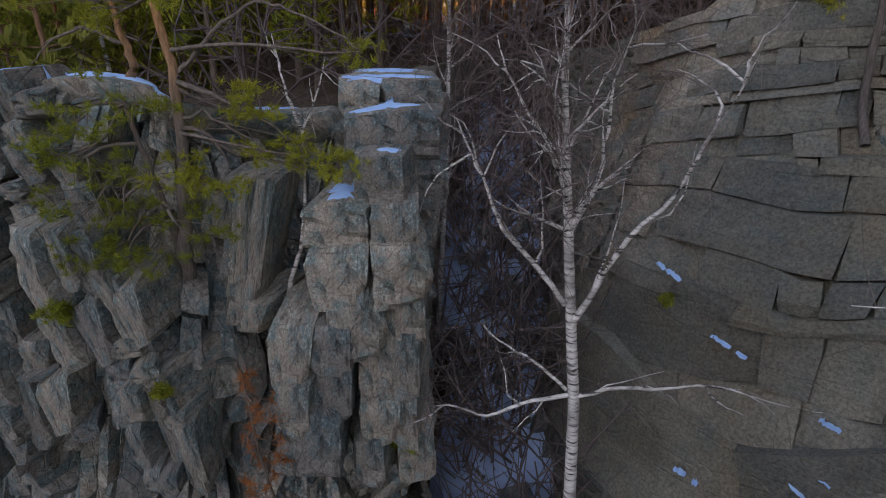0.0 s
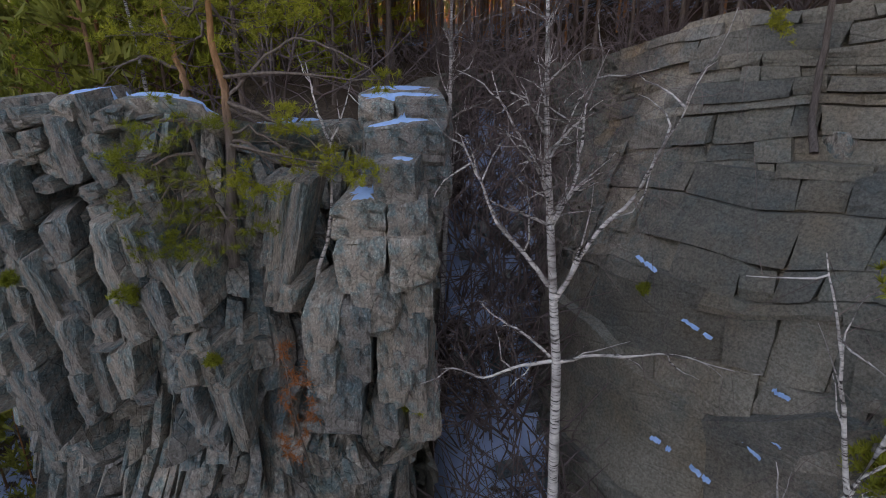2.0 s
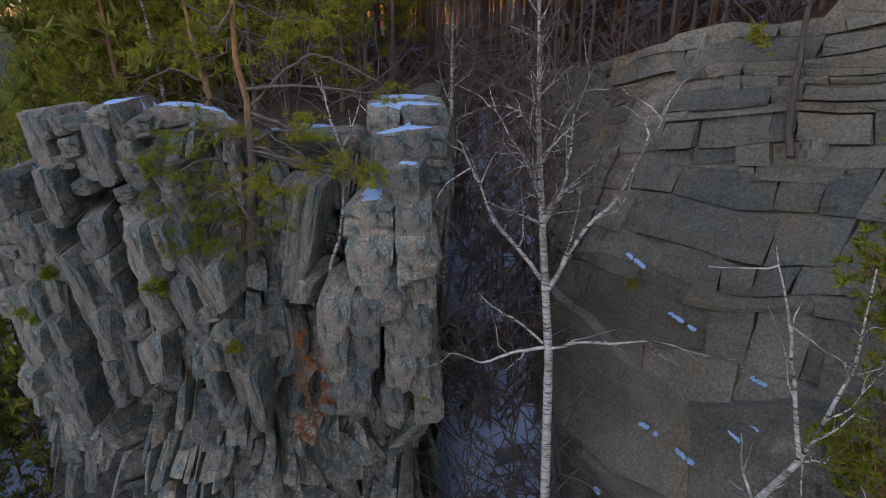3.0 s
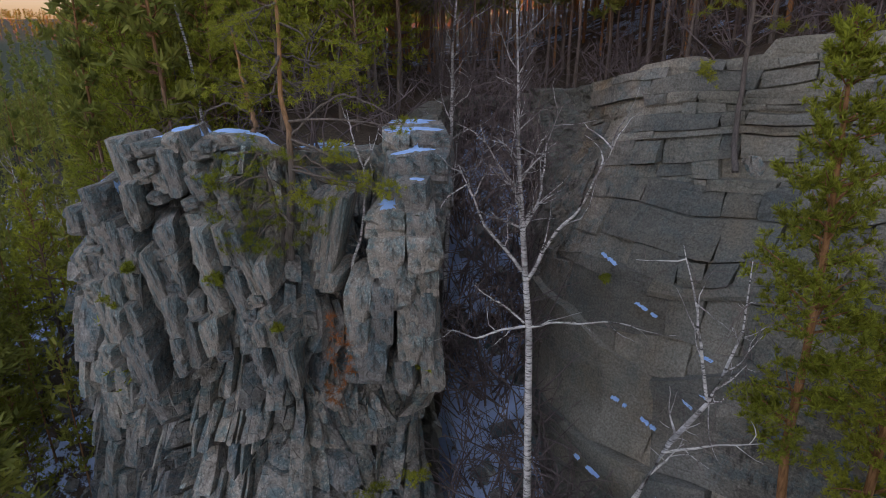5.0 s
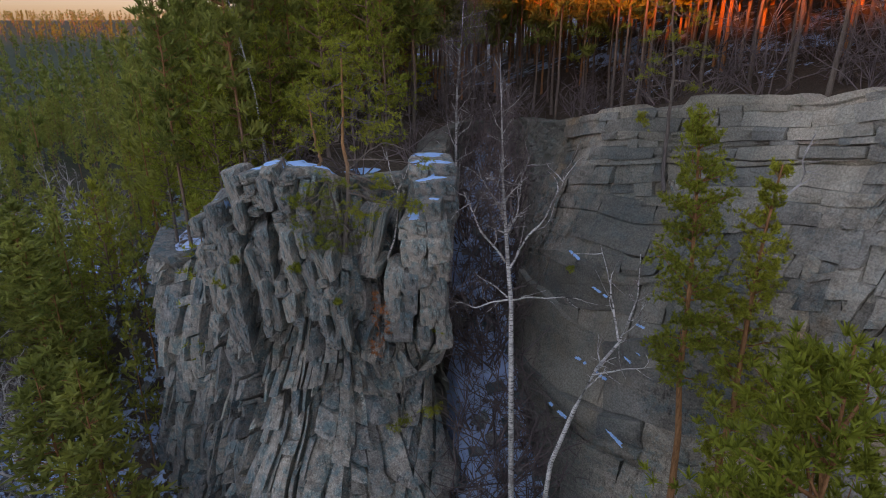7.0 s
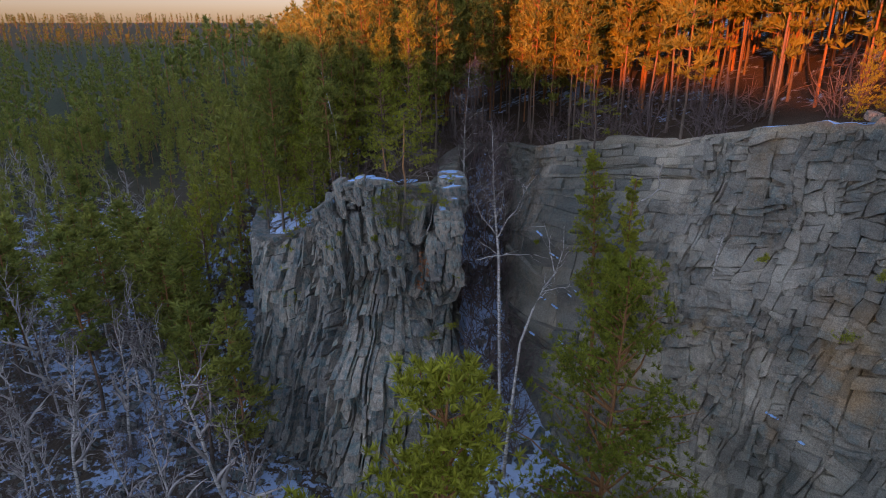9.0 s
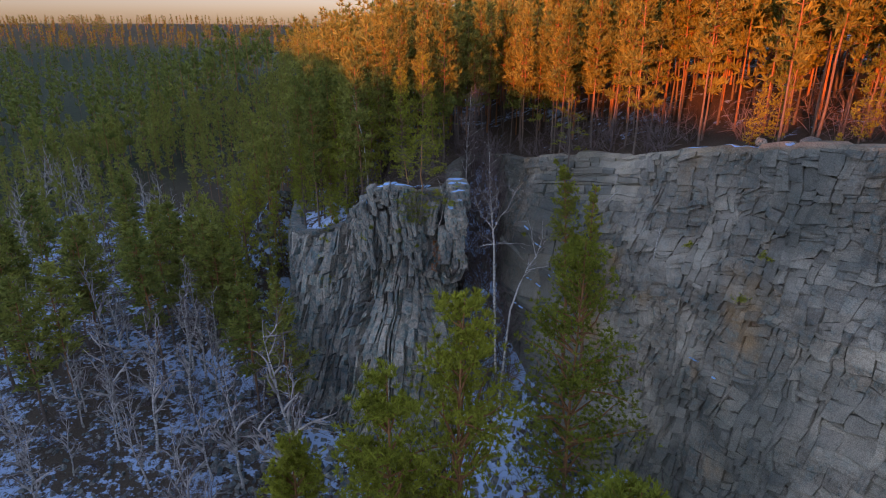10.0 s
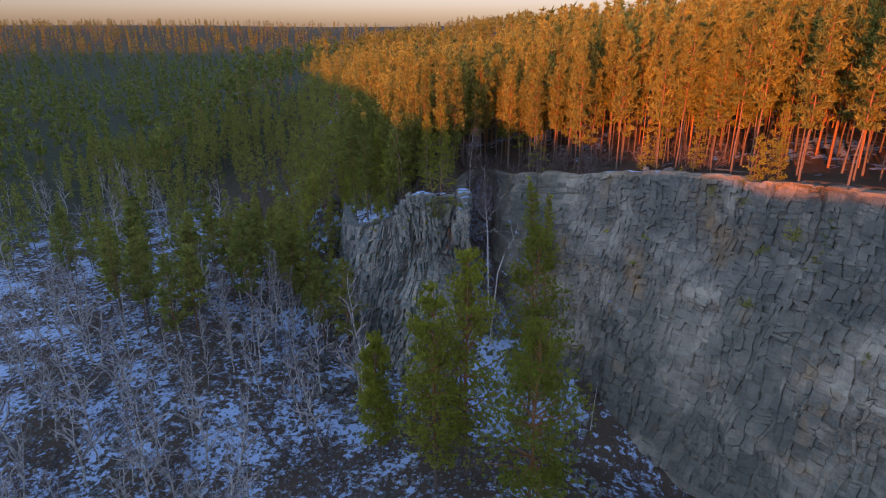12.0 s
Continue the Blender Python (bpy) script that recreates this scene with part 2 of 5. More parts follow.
def cells(u, v, su, sv, seed, jitter=0.75):
    """Broken blocks over a face: each point's block number, offset within the block and distance to the block's edge."""
    p, q = u / su, v / sv
    i0, j0 = np.floor(p), np.floor(q)
    f1, f2 = np.full(u.shape, 9.0), np.full(u.shape, 9.0)
    rid, du, dv = np.zeros(u.shape), np.zeros(u.shape), np.zeros(u.shape)
    for di in (-1, 0, 1):
        for dj in (-1, 0, 1):
            i, j = i0 + di, j0 + dj
            cx = i + 0.5 + jitter * (hashed(i, j, seed) - 0.5) + 0.25 * np.where(np.mod(j, 2) > 0, 1, -1)
            cy = j + 0.5 + jitter * (hashed(i, j, seed + 7) - 0.5)
            ex, ey = p - cx, q - cy
            d = np.maximum(np.abs(ex), np.abs(ey)) * 0.6 + np.sqrt(ex * ex + ey * ey) * 0.4
            near = d < f1
            f2 = np.where(near, f1, np.minimum(f2, d))
            rid = np.where(near, hashed(i, j, seed + 13), rid)
            du, dv = np.where(near, ex, du), np.where(near, ey, dv)
            f1 = np.where(near, d, f1)
    return rid, du, dv, f2 - f1


def blocks(u, v, su, sv, seed, amp, tilt, groove, width=0.12):
    rid, du, dv, edge = cells(u, v, su, sv, seed)
    r2, r3 = np.mod(rid * 7.31, 1.0), np.mod(rid * 13.7, 1.0)
    z = amp * (rid - 0.5) * 2 + tilt * ((r2 - 0.5) * du + (r3 - 0.5) * dv) * 2
    return z - groove * np.clip(1 - edge / width, 0, 1) ** 1.5


def mesh_arrays(name, verts, faces, mat, smooth=False):
    """A mesh from arrays: verts (N, 3), faces (M, 3 or 4)."""
    verts, faces = np.asarray(verts, np.float32), np.asarray(faces, np.int32)
    me = bpy.data.meshes.new(name)
    k = faces.shape[1]
    me.vertices.add(len(verts)), me.loops.add(faces.size), me.polygons.add(len(faces))
    me.vertices.foreach_set("co", verts.ravel())
    me.loops.foreach_set("vertex_index", faces.ravel())
    me.polygons.foreach_set("loop_start", np.arange(0, faces.size, k, dtype=np.int32))
    me.polygons.foreach_set("loop_total", np.full(len(faces), k, np.int32))
    me.polygons.foreach_set("use_smooth", np.full(len(faces), smooth, bool))
    me.materials.append(mat)
    me.update(calc_edges=True)
    me.validate()
    return me


def grid_faces(rows, cols):
    a = np.arange(rows * cols).reshape(rows, cols)
    return np.stack([a[:-1, :-1], a[:-1, 1:], a[1:, 1:], a[1:, :-1]], -1).reshape(-1, 4)


def part(name, me, parent, label=""):
    ob = new(name, me)
    ob.parent = parent
    if label:
        ob["label"] = label
    if name in ("branch", "branching", "twig_net", "crown", "foliage"):
        ob["kind"] = "stuff"          # limbs and needles too fine to pick apart
    return ob


def smoothstep(a, b, x):
    t = np.clip((x - a) / (b - a), 0, 1)
    return t * t * (3 - 2 * t)


# ---- plan: the rim of the cliffs, from the west round the rock tower and the ravine to the east wall ----
# x, y, top height, outward reach of the face at 8, 20 and 36 m below the rim
RIM = np.array([
    (-120, 150, 3, 1, 2, 3), (-62, 104, 4, 1, 2, 3), (-36, 78, 13, 1, 2, 3), (-28, 56, 23.0, 1, 2, 3), (-25.6, 42, 25.2, 0.8, 1.5, 3),
    (-23.6, 30, 25.4, 0.3, 0.8, 2), (-21.6, 24.0, 26.0, 0.3, 1.0, 2.5), (-17.4, 21.0, 27.2, 0.3, 0.9, 2.2), (-13.8, 17.4, 29.8, -0.5, 0.1, 1.2), (-12.4, 14.6, 32.4, -0.9, -0.2, 1.0), (-10.7, 12.6, 34.2, 0.0, 0.7, 2.0),
    (-8.4, 12.4, 34.8, 0.8, 1.6, 3.5), (-6.4, 12.1, 34.7, 0.6, 1.9, 4), (-5.0, 12.1, 34.2, 0.3, 1.9, 4), (-4.2, 15.0, 33.6, 3.0, 4.6, 6), (-3.0, 15.4, 33.6, 3.3, 5.0, 6),
    (-2.2, 15.0, 34.0, 2.4, 4.0, 5), (-1.2, 14.7, 34.1, 1.6, 2.4, 3), (-0.9, 15.6, 33.8, -0.5, -0.2, 0.3), (-0.7, 20, 33.9, -0.5, -0.2, 0.3),
    (-0.1, 28, 34.0, -0.2, 0.3, 1), (2.2, 35, 34.0, 0.8, 2, 3), (4.8, 33, 34.2, 0.8, 2, 3), (6.4, 25, 35.2, 1.2, 3, 4),
    (8.9, 18.8, 36.8, 3.6, 6.6, 8.6), (13.2, 15.5, 37.5, 4.4, 7.6, 9.6), (15.8, 11.2, 38.4, 3.6, 6.4, 8.4), (18, 6.6, 39.6, 1.8, 4.2, 7),
    (22.2, 1.0, 41.2, 1.0, 3.4, 6), (26, -7, 42.8, 0.8, 2.6, 4.5), (30.6, -15.5, 44.2, 0.6, 1.6, 3.5), (35.6, -25, 45.6, 0.5, 1.2, 2.5),
    (45, -42, 47, 0.5, 1.2, 2.5), (60, -66, 48, 0.5, 1.2, 2.5), (95, -120, 49, 0.5, 1.2, 2.5)])
dense = RIM
for _ in range(3):                       # round the plan's corners
    q = dense[:-1] * 0.75 + dense[1:] * 0.25
    r = dense[:-1] * 0.25 + dense[1:] * 0.75
    dense = np.vstack([dense[:1], np.stack([q, r], 1).reshape(-1, dense.shape[1]), dense[-1:]])
seg = np.hypot(*np.diff(dense[:, :2], axis=0).T)
ARC = np.concatenate([[0], np.cumsum(seg)])


def rim_at(u):
    return np.stack([np.interp(u, ARC, dense[:, k]) for k in range(6)], -1)


def arc_near(x, y):
    return ARC[np.argmin(np.hypot(dense[:, 0] - x, dense[:, 1] - y))]


def rim_normal(u, span=1.2):
    a, b = rim_at(u - span)[..., :2], rim_at(u + span)[..., :2]
    t = b - a
    n_ = np.stack([t[..., 1], -t[..., 0]], -1)
    return n_ / np.maximum(np.linalg.norm(n_, axis=-1, keepdims=True), 1e-6)


def rim_distance(x, y):
    """Signed distance to the rim, positive on the plateau, and the rim's height there."""
    best, sign, top = np.full(x.shape, 1e9), np.ones(x.shape), np.zeros(x.shape)
    for (x0, y0, z0), (x1, y1, z1) in zip(dense[:-1, :3], dense[1:, :3]):
        dx, dy = x1 - x0, y1 - y0
        t = np.clip(((x - x0) * dx + (y - y0) * dy) / (dx * dx + dy * dy), 0, 1)
        d = np.hypot(x - x0 - t * dx, y - y0 - t * dy)
        near = d < best
        best = np.where(near, d, best)
        top = np.where(near, z0 + t * (z1 - z0), top)
        sign = np.where(near, np.sign(dx * (y - y0) - dy * (x - x0)), sign)
    return best * sign, top


def inside_plateau(x, y):
    """Crossing count against the rim closed far to the north-east."""
    px = np.concatenate([dense[:, 0], [4000, 4000, -120]])
    py = np.concatenate([dense[:, 1], [-120, 4000, 4000]])
    c = np.zeros(x.shape, bool)
    for k in range(len(px)):
        x0, y0, x1, y1 = px[k - 1], py[k - 1], px[k], py[k]
        if y0 == y1:
            continue
        c ^= ((y0 > y) != (y1 > y)) & (x < (x1 - x0) * (y - y0) / (y1 - y0) + x0)
    return c


def valley_height(x, y):
    z = 1.5 * fbm(x / 14, y / 14, 4, 3) + 7 * np.exp(-((x - 2) / 22) ** 2 - ((y + 30) / 26) ** 2)
    z = z + 3 * np.exp(-((x + 50) / 30) ** 2 - ((y - 20) / 40) ** 2)
    ravine = np.clip((y + 6) * 0.82, 0, 36) * smoothstep(-3.5, 0.3, x) * smoothstep(17, 8, x)
    talus = 9 * smoothstep(-26, 2, y) * smoothstep(2, 18, x) * smoothstep(60, 30, x)
    z = np.maximum(z, np.maximum(ravine, talus) + 1.2 * fbm(x / 3, y / 3, 4, 11))
    z = np.maximum(z, 24 * np.exp(-((x + 30) / 9) ** 2 - ((y - 50) / 17) ** 2) + 0.8 * fbm(x / 3, y / 3, 4, 12))
    r = np.hypot(x, y)
    hills = 54 * smoothstep(500, 1700, r) + 26 * fbm(x / 700, y / 700, 3, 21) * smoothstep(300, 1200, r)
    return z + hills


def plateau_height(x, y, d, top):
    z = 35.3 + 16 * (1 - np.exp(-np.maximum(x - 5, 0) / 36)) - 0.1 * np.maximum(-x - 25, 0)
    z = np.maximum(z, 6 + 0 * x)
    z = top + (z - top) * smoothstep(0, 22 + 70 * smoothstep(-30, -70, x), d) + 0.7 * fbm(x / 7, y / 7, 4, 5) * smoothstep(0.5, 5, d)
    r = np.hypot(x, y)
    return z + 14 * smoothstep(600, 1700, r)


def ground_height(x, y):
    x, y = np.asarray(x, float), np.asarray(y, float)
    d, top = rim_distance(x, y)
    d = np.abs(d) * np.where(inside_plateau(x, y), 1, -1)
    zv, zp = valley_height(x, y), plateau_height(x, y, np.maximum(d, 0), top) - 0.12
    return zv + (zp - zv) * smoothstep(0.6, 1.8, d), d


def spread(lo, hi, step, reach):
    a = list(np.arange(lo, hi, step))
    s, p = step, a[-1]
    while p < reach:
        s *= 1.11
        p += s
        a.append(p)
    s, p = step, a[0]
    while p > -reach:
        s *= 1.11
        p -= s
        a.insert(0, p)
    return np.array(a)


GX, GY = np.meshgrid(spread(-70, 60, 0.9, 4200), spread(-85, 75, 0.9, 4200))
gz, gd = ground_height(GX, GY)
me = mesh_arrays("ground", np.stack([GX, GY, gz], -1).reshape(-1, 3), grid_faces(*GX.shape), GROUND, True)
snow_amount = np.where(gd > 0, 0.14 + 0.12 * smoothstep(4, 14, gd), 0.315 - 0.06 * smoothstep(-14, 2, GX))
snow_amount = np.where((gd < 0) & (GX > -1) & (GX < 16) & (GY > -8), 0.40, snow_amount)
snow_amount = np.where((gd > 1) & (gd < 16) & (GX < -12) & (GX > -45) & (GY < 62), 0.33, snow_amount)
far_r = np.hypot(GX, GY)
snow_amount = snow_amount * smoothstep(330, 120, far_r)
a_ = me.attributes.new("snow", 'FLOAT', 'POINT')
a_.data.foreach_set("value", snow_amount.ravel().astype(np.float32))
a_ = me.attributes.new("undergrowth", 'FLOAT', 'POINT')
a_.data.foreach_set("value", smoothstep(110, 210, far_r).ravel().astype(np.float32))
ground = tagged(new("ground", me), "snow-patched forest floor of brown litter and stones", "ground", kind="structure")


# ---- rock faces ----
def face_point(u, s, out):
    """A place on a face: arc along the rim, metres below it, metres out from its mean surface."""
    R, N = rim_at(u), rim_normal(u)
    reach = np.where(s < 8, R[..., 3] * (np.maximum(s, 0) / 8) ** 1.7, np.where(s < 20, R[..., 3] + (R[..., 4] - R[..., 3]) * (s - 8) / 12, R[..., 4] + (R[..., 5] - R[..., 4]) * (s - 20) / 16))
    o = reach + out
    return np.stack([R[..., 0] + N[..., 0] * o, R[..., 1] + N[..., 1] * o, R[..., 2] - s], -1)


def rock_face(name, u0, u1, step_u, step_v, depth, mat, relief, label, back=3.0):
    us = np.arange(u0, u1 + step_u, step_u)
    ss = np.concatenate([np.arange(-back, 0, 2 * step_v), np.arange(0, depth + step_v, step_v)])
    U, S = np.meshgrid(us, ss)
    R, N = rim_at(us), rim_normal(us)
    down = np.maximum(S, 0)
    out = np.where(S < 8, R[:, 3] * (down / 8) ** 1.7, np.where(S < 20, R[:, 3] + (R[:, 4] - R[:, 3]) * (S - 8) / 12,
                                                      R[:, 4] + (R[:, 5] - R[:, 4]) * (S - 20) / 16))
    out = out + np.minimum(S, 0)
    z = R[:, 2] - down + 0.06 * np.minimum(S, 0)
    disp = relief(U, S)
    face = smoothstep(-1.0, 1.0, S)
    lip = smoothstep(-back, -0.4 * back, S)
    X = R[:, 0] + N[:, 0] * (out + disp * face)
    Y = R[:, 1] + N[:, 1] * (out + disp * face)
    step = blocks(U, S * 0, 2.6, 50.0, 44, 0.28, 0.2, 0.25, 0.06) + 0.5 * fbm(U / 3, U * 0, 3, 45)
    z = z + step * smoothstep(5, 0, np.abs(S)) * lip
    Z = z + (disp * 0.35 + 0.1) * (1 - face) * lip - (1 - lip) * 0.5
    me = mesh_arrays(name, np.stack([X, Y, Z], -1).reshape(-1, 3), grid_faces(*U.shape)[:, ::-1], mat)
    return tagged(new(name, me), label, "rock face", kind="structure")


def relief_beds(u, s):
    v = s + 0.10 * u + 0.45 * fbm(u / 6, s / 6, 2, 80)
    a = 1.6 * fbm(u / 9, s / 9, 3, 81)
    strong = 0.5 + 0.9 * smoothstep(U_EAST + 14, U_EAST + 34, u) + 0.8 * vnoise(u / 7, s / 5, 33)
    for su, sv, seed, amp, lip, groove, wd in ((3.4, 2.4, 82, 0.20, 0.12, 0.30, 0.045), (1.45, 0.85, 83, 0.11, 0.07, 0.17, 0.07), (0.6, 0.42, 84, 0.03, 0.025, 0.05, 0.11)):
        rid, du, dv, edge = cells(u + 0.25 * s, v, su, sv, seed)
        r2, r3 = np.mod(rid * 7.31, 1.0), np.mod(rid * 13.7, 1.0)
        a = a + strong * (amp * (rid - 0.5) * 2 + lip * ((r2 - 0.5) * du + (r3 - 0.7) * dv) * 2) - groove * (0.5 + 0.5 * strong) * np.clip(1 - edge / wd, 0, 1) ** 1.3
    return a + 0.06 * fbm(u / 0.6, s / 0.6, 3, 90)


U_TOWER0, U_TOWER1 = arc_near(-12.6, 15.2), arc_near(-0.9, 15.6)
U_EAST = arc_near(7.6, 21)


def swell_columns(u, s):
    """The large bulges of the column rock."""
    return 1.5 * fbm(u / 4, s / 8, 3, 31)


def swell_tower(u, s):
    # overhanging brow with a dark hollow under it
    hang = s + 2.4 * fbm(u / 1.3, s * 0, 3, 71)
    cave = 3.0 * np.exp(-((u - arc_near(-8.5, 12.4)) / 0.7) ** 2 - ((s - 8.0) / 1.5) ** 2) + 1.2 * np.exp(-((u - arc_near(-4.4, 14.0)) / 0.7) ** 2 - ((s - 8.5) / 1.3) ** 2)
    return swell_columns(u, s) - cave - 0.2 + 0.6 * smoothstep(1.0, 3.0, s) - 1.5 * smoothstep(9.0, 9.4, hang) + 1.6 * smoothstep(12, 19, s)


def swell_beds(u, s):
    return 1.4 * fbm(u / 9, s / 9, 3, 81) + 0.25 * fbm(u / 2.5, s / 2.0, 2, 82) + 4.2 * fbm(u / 7.5, s / 30, 2, 87) * smoothstep(U_EAST + 20, U_EAST + 34, u)


def behind(swell, by):
    return lambda u, s: swell(u, s) - by * smoothstep(0.0, 1.2, s) + 0.08 * fbm(u / 0.7, s / 0.7, 3, 90)


west = rock_face("rock_face_west", arc_near(-36, 78), U_TOWER0 + 0.2, 0.5, 0.4, 38, ROCK_A, behind(swell_columns, 0.8), "grey cliff of leaning splintered rock columns")
tower = rock_face("rock_face_tower", U_TOWER0, U_TOWER1, 0.14, 0.14, 37, ROCK_A, behind(swell_tower, 0.8), "weathered grey rock tower of cracked leaning columns", 2.5)
ravine = rock_face("rock_face_ravine", U_TOWER1 - 0.2, U_EAST + 0.2, 0.16, 0.16, 26, ROCK_B, relief_beds, "dark shaded rock sides of a narrow ravine")
east = rock_face("rock_face_east", U_EAST, arc_near(60, -66), 0.4, 0.3, 42, ROCK_B, behind(swell_beds, 0.4), "tall grey quarry wall of fractured beds with ochre stains", 4.0)


def strata(parent, u0, u1, s0, s1, upright, thick, length, mat, swell, amp, gap, lean, fine, near, seed, wild=0.5, warp=1.0):
    """Breaks a face into single blocks of rock: strips (beds, or upright columns) cut across at uneven joints.
    thick, length: (least, most) in metres; near(u, s): which blocks are parts of their own; the rest is one joined part."""
    rng = np.random.default_rng(seed)
    lo, hi, a0, a1 = (u0, u1, s0, s1) if upright else (s0, s1, u0, u1)
    jv, jf, n0, singles = [], [], 0, 0
    edges = [lo]
    while edges[-1] < hi:
        edges.append(edges[-1] + rng.uniform(*thick) * (0.55 if rng.uniform() < 0.25 else 1.0))

    def wave(k, along):
        return edges[k] + wild * thick[0] * 2.2 * fbm(along / (length[1] * 0.9) + 0.37 * k, along * 0 + 0.61 * k, 3, seed + 5)
    for k in range(len(edges) - 1):
        p = a0 - rng.uniform(0, length[1])
        while p < a1:
            q = p + rng.uniform(*length) * (0.45 if rng.uniform() < 0.3 else 1.0)
            ca, cb = max(p, a0), min(q, a1)
            p = q
            if cb - ca < 0.12:
                continue
            w_ = edges[k + 1] - edges[k]
            na, nb = max(2, min(4, int((cb - ca) / (2 * fine)))), 2
            g = gap * (rng.uniform(0.8, 2.6) if rng.uniform() < (0.45 if upright and mat is ROCK_A else 0.25) else 0.2)
            fa, fb = np.linspace(0, 1, na + 1), np.array([0, rng.uniform(0.25, 0.75), 1])
            FA, FB = np.meshgrid(fa, fb, indexing="ij")
            skew = rng.normal() * 0.16 * w_
            along = ca + g + (cb - ca - 2 * g) * FA + skew * (FB - 0.5)
            b0, b1 = wave(k, along) + g, wave(k + 1, along) - g
            across = b0 + (b1 - b0) * FB
            inner = (FB > 0) & (FB < 1)
            r = rng.uniform(-1, 1)
            r = r * abs(r) ** 0.3 * amp * rng.choice([1.0, 1.0, 1.7])
            out = r + rng.normal() * 0.4 * amp * (FA - 0.5) + rng.normal() * 0.8 * amp * (FB - 0.5)
            if upright:
                out = out + 0.9 * amp * (FA - 0.6)       # columns hang out at the foot
            else:
                out = out + 0.35 * amp * (0.5 - FB)      # beds jut at the top
            # an arris down the front, and broken corners
            out = out + inner * w_ * rng.uniform(-0.06, 0.16 if upright else 0.05) + rng.normal(size=FA.shape) * 0.02
            corner = ((FA == 0) | (FA == 1)) & ~inner
            out = out - corner * rng.uniform(0, 0.16, FA.shape) * min(1.0, w_)
            U, S = (across, along) if upright else (along, across)
            U = U - lean * (S - s0) if upright else U + 0.12 * (S - s0)
            dU, dS = warp * fbm(U / 3.4, S / 3.4, 2, seed + 11), warp * fbm(U / 3.6, S / 3.6, 2, seed + 13)
            U, S = U + dU, np.maximum(S + dS, 0.05)
            # each front stays flat: the swell of the face is taken at its middle
            uc, sc, e = U.mean() + np.array([0, 0.4, -0.4, 0, 0]), S.mean() + np.array([0, 0, 0, 0.4, -0.4]), 0.8
            sw = swell(uc, sc)
            out = out + sw[0] + np.clip((sw[1] - sw[2]) / e, -0.5, 0.5) * (U - uc[0]) + np.clip((sw[3] - sw[4]) / e, -0.4, 0.4) * (S - sc[0])
            front = face_point(U, S, out)
            rim_i = np.concatenate([np.arange(nb + 1), (nb + 1) * np.arange(1, na + 1) + nb, (nb + 1) * na + np.arange(nb - 1, -1, -1), (nb + 1) * np.arange(na - 1, 0, -1)])
            uu, so = U.ravel()[rim_i], S.ravel()[rim_i]
            back = face_point(uu, so, out.min() - 0.9 + 0 * uu)
            v = np.vstack([front.reshape(-1, 3), back])
            m0 = front.shape[0] * front.shape[1]
            f = grid_faces(na + 1, nb + 1)
            c = np.arange(len(rim_i))
            skirt = np.stack([rim_i, rim_i[(c + 1) % len(c)], m0 + (c + 1) % len(c), m0 + c], -1)
            f = np.vstack([f[:, ::-1], skirt[:, ::-1]])
            if upright:
                f = f[:, ::-1]
            if singles < 300 and near(U.mean(), S.mean()):
                singles += 1
                part("rock_block", mesh_arrays("rock_block", v, f, mat), parent)
            else:
                jv.append(v)
                jf.append(f + n0)
                n0 += len(v)
    if jv:
        ob = part("blockwork", mesh_arrays("blockwork", np.vstack(jv), np.vstack(jf), mat), parent)
        ob["kind"] = "stuff"


strata(tower, U_TOWER0 - 0.3, U_TOWER1 + 5.0, 0.25, 11.5, True, (0.22, 0.7), (0.6, 2.3), ROCK_A, swell_tower, 0.34, 0.05, 0.16, 0.3,
       lambda u, s: s < 13 and U_TOWER0 < u < U_TOWER1, 901, 0.5, 1.3)
strata(tower, U_TOWER0 - 0.3, U_TOWER1 + 5.0, 10.8, 32, True, (0.35, 1.1), (0.9, 3.6), ROCK_A, swell_tower, 0.5, 0.07, 0.10, 0.4, lambda u, s: s < 17 and U_TOWER0 < u < U_TOWER1, 908, 0.3, 0.8)
strata(west, arc_near(-25.6, 42), U_TOWER0 + 2, 0.3, 34, True, (0.4, 1.3), (0.9, 3.8), ROCK_A, swell_columns, 0.42, 0.05, 0.16, 0.4, lambda u, s: u > U_TOWER0 - 12 and s < 10, 902, 0.35, 1.0)
strata(east, U_EAST - 2, arc_near(17, 8), 0.2, 5.0, False, (0.3, 1.0), (0.8, 4.5), ROCK_B, swell_beds, 0.14, 0.03, 0, 0.4, lambda u, s: True, 903, 0.7, 0.9)
strata(east, U_EAST - 2, arc_near(17, 8), 4.8, 11.0, False, (0.7, 2.0), (1.2, 5.0), ROCK_B, swell_beds, 0.12, 0.02, 0, 0.5, lambda u, s: True, 906, 0.9, 1.2)
strata(east, U_EAST - 2, arc_near(17, 8), 10.8, 27, False, (2.0, 4.6), (3.5, 10.0), ROCK_B, swell_beds, 0.18, 0.02, 0, 0.8, lambda u, s: s < 18, 905, 0.8, 2.0)
strata(east, arc_near(17, 8) - 1.0, arc_near(50, -50), 0.2, 14, True, (0.4, 1.7), (0.4, 1.7), ROCK_B, swell_beds, 0.17, 0.02, 0.0, 0.4, lambda u, s: False, 904, 0.9, 1.5)
strata(east, arc_near(17, 8) - 1.0, arc_near(50, -50), 13.6, 40, True, (0.45, 1.9), (0.4, 2.2), ROCK_B, swell_beds, 0.20, 0.022, 0.0, 0.4, lambda u, s: False, 907, 0.9, 1.6)

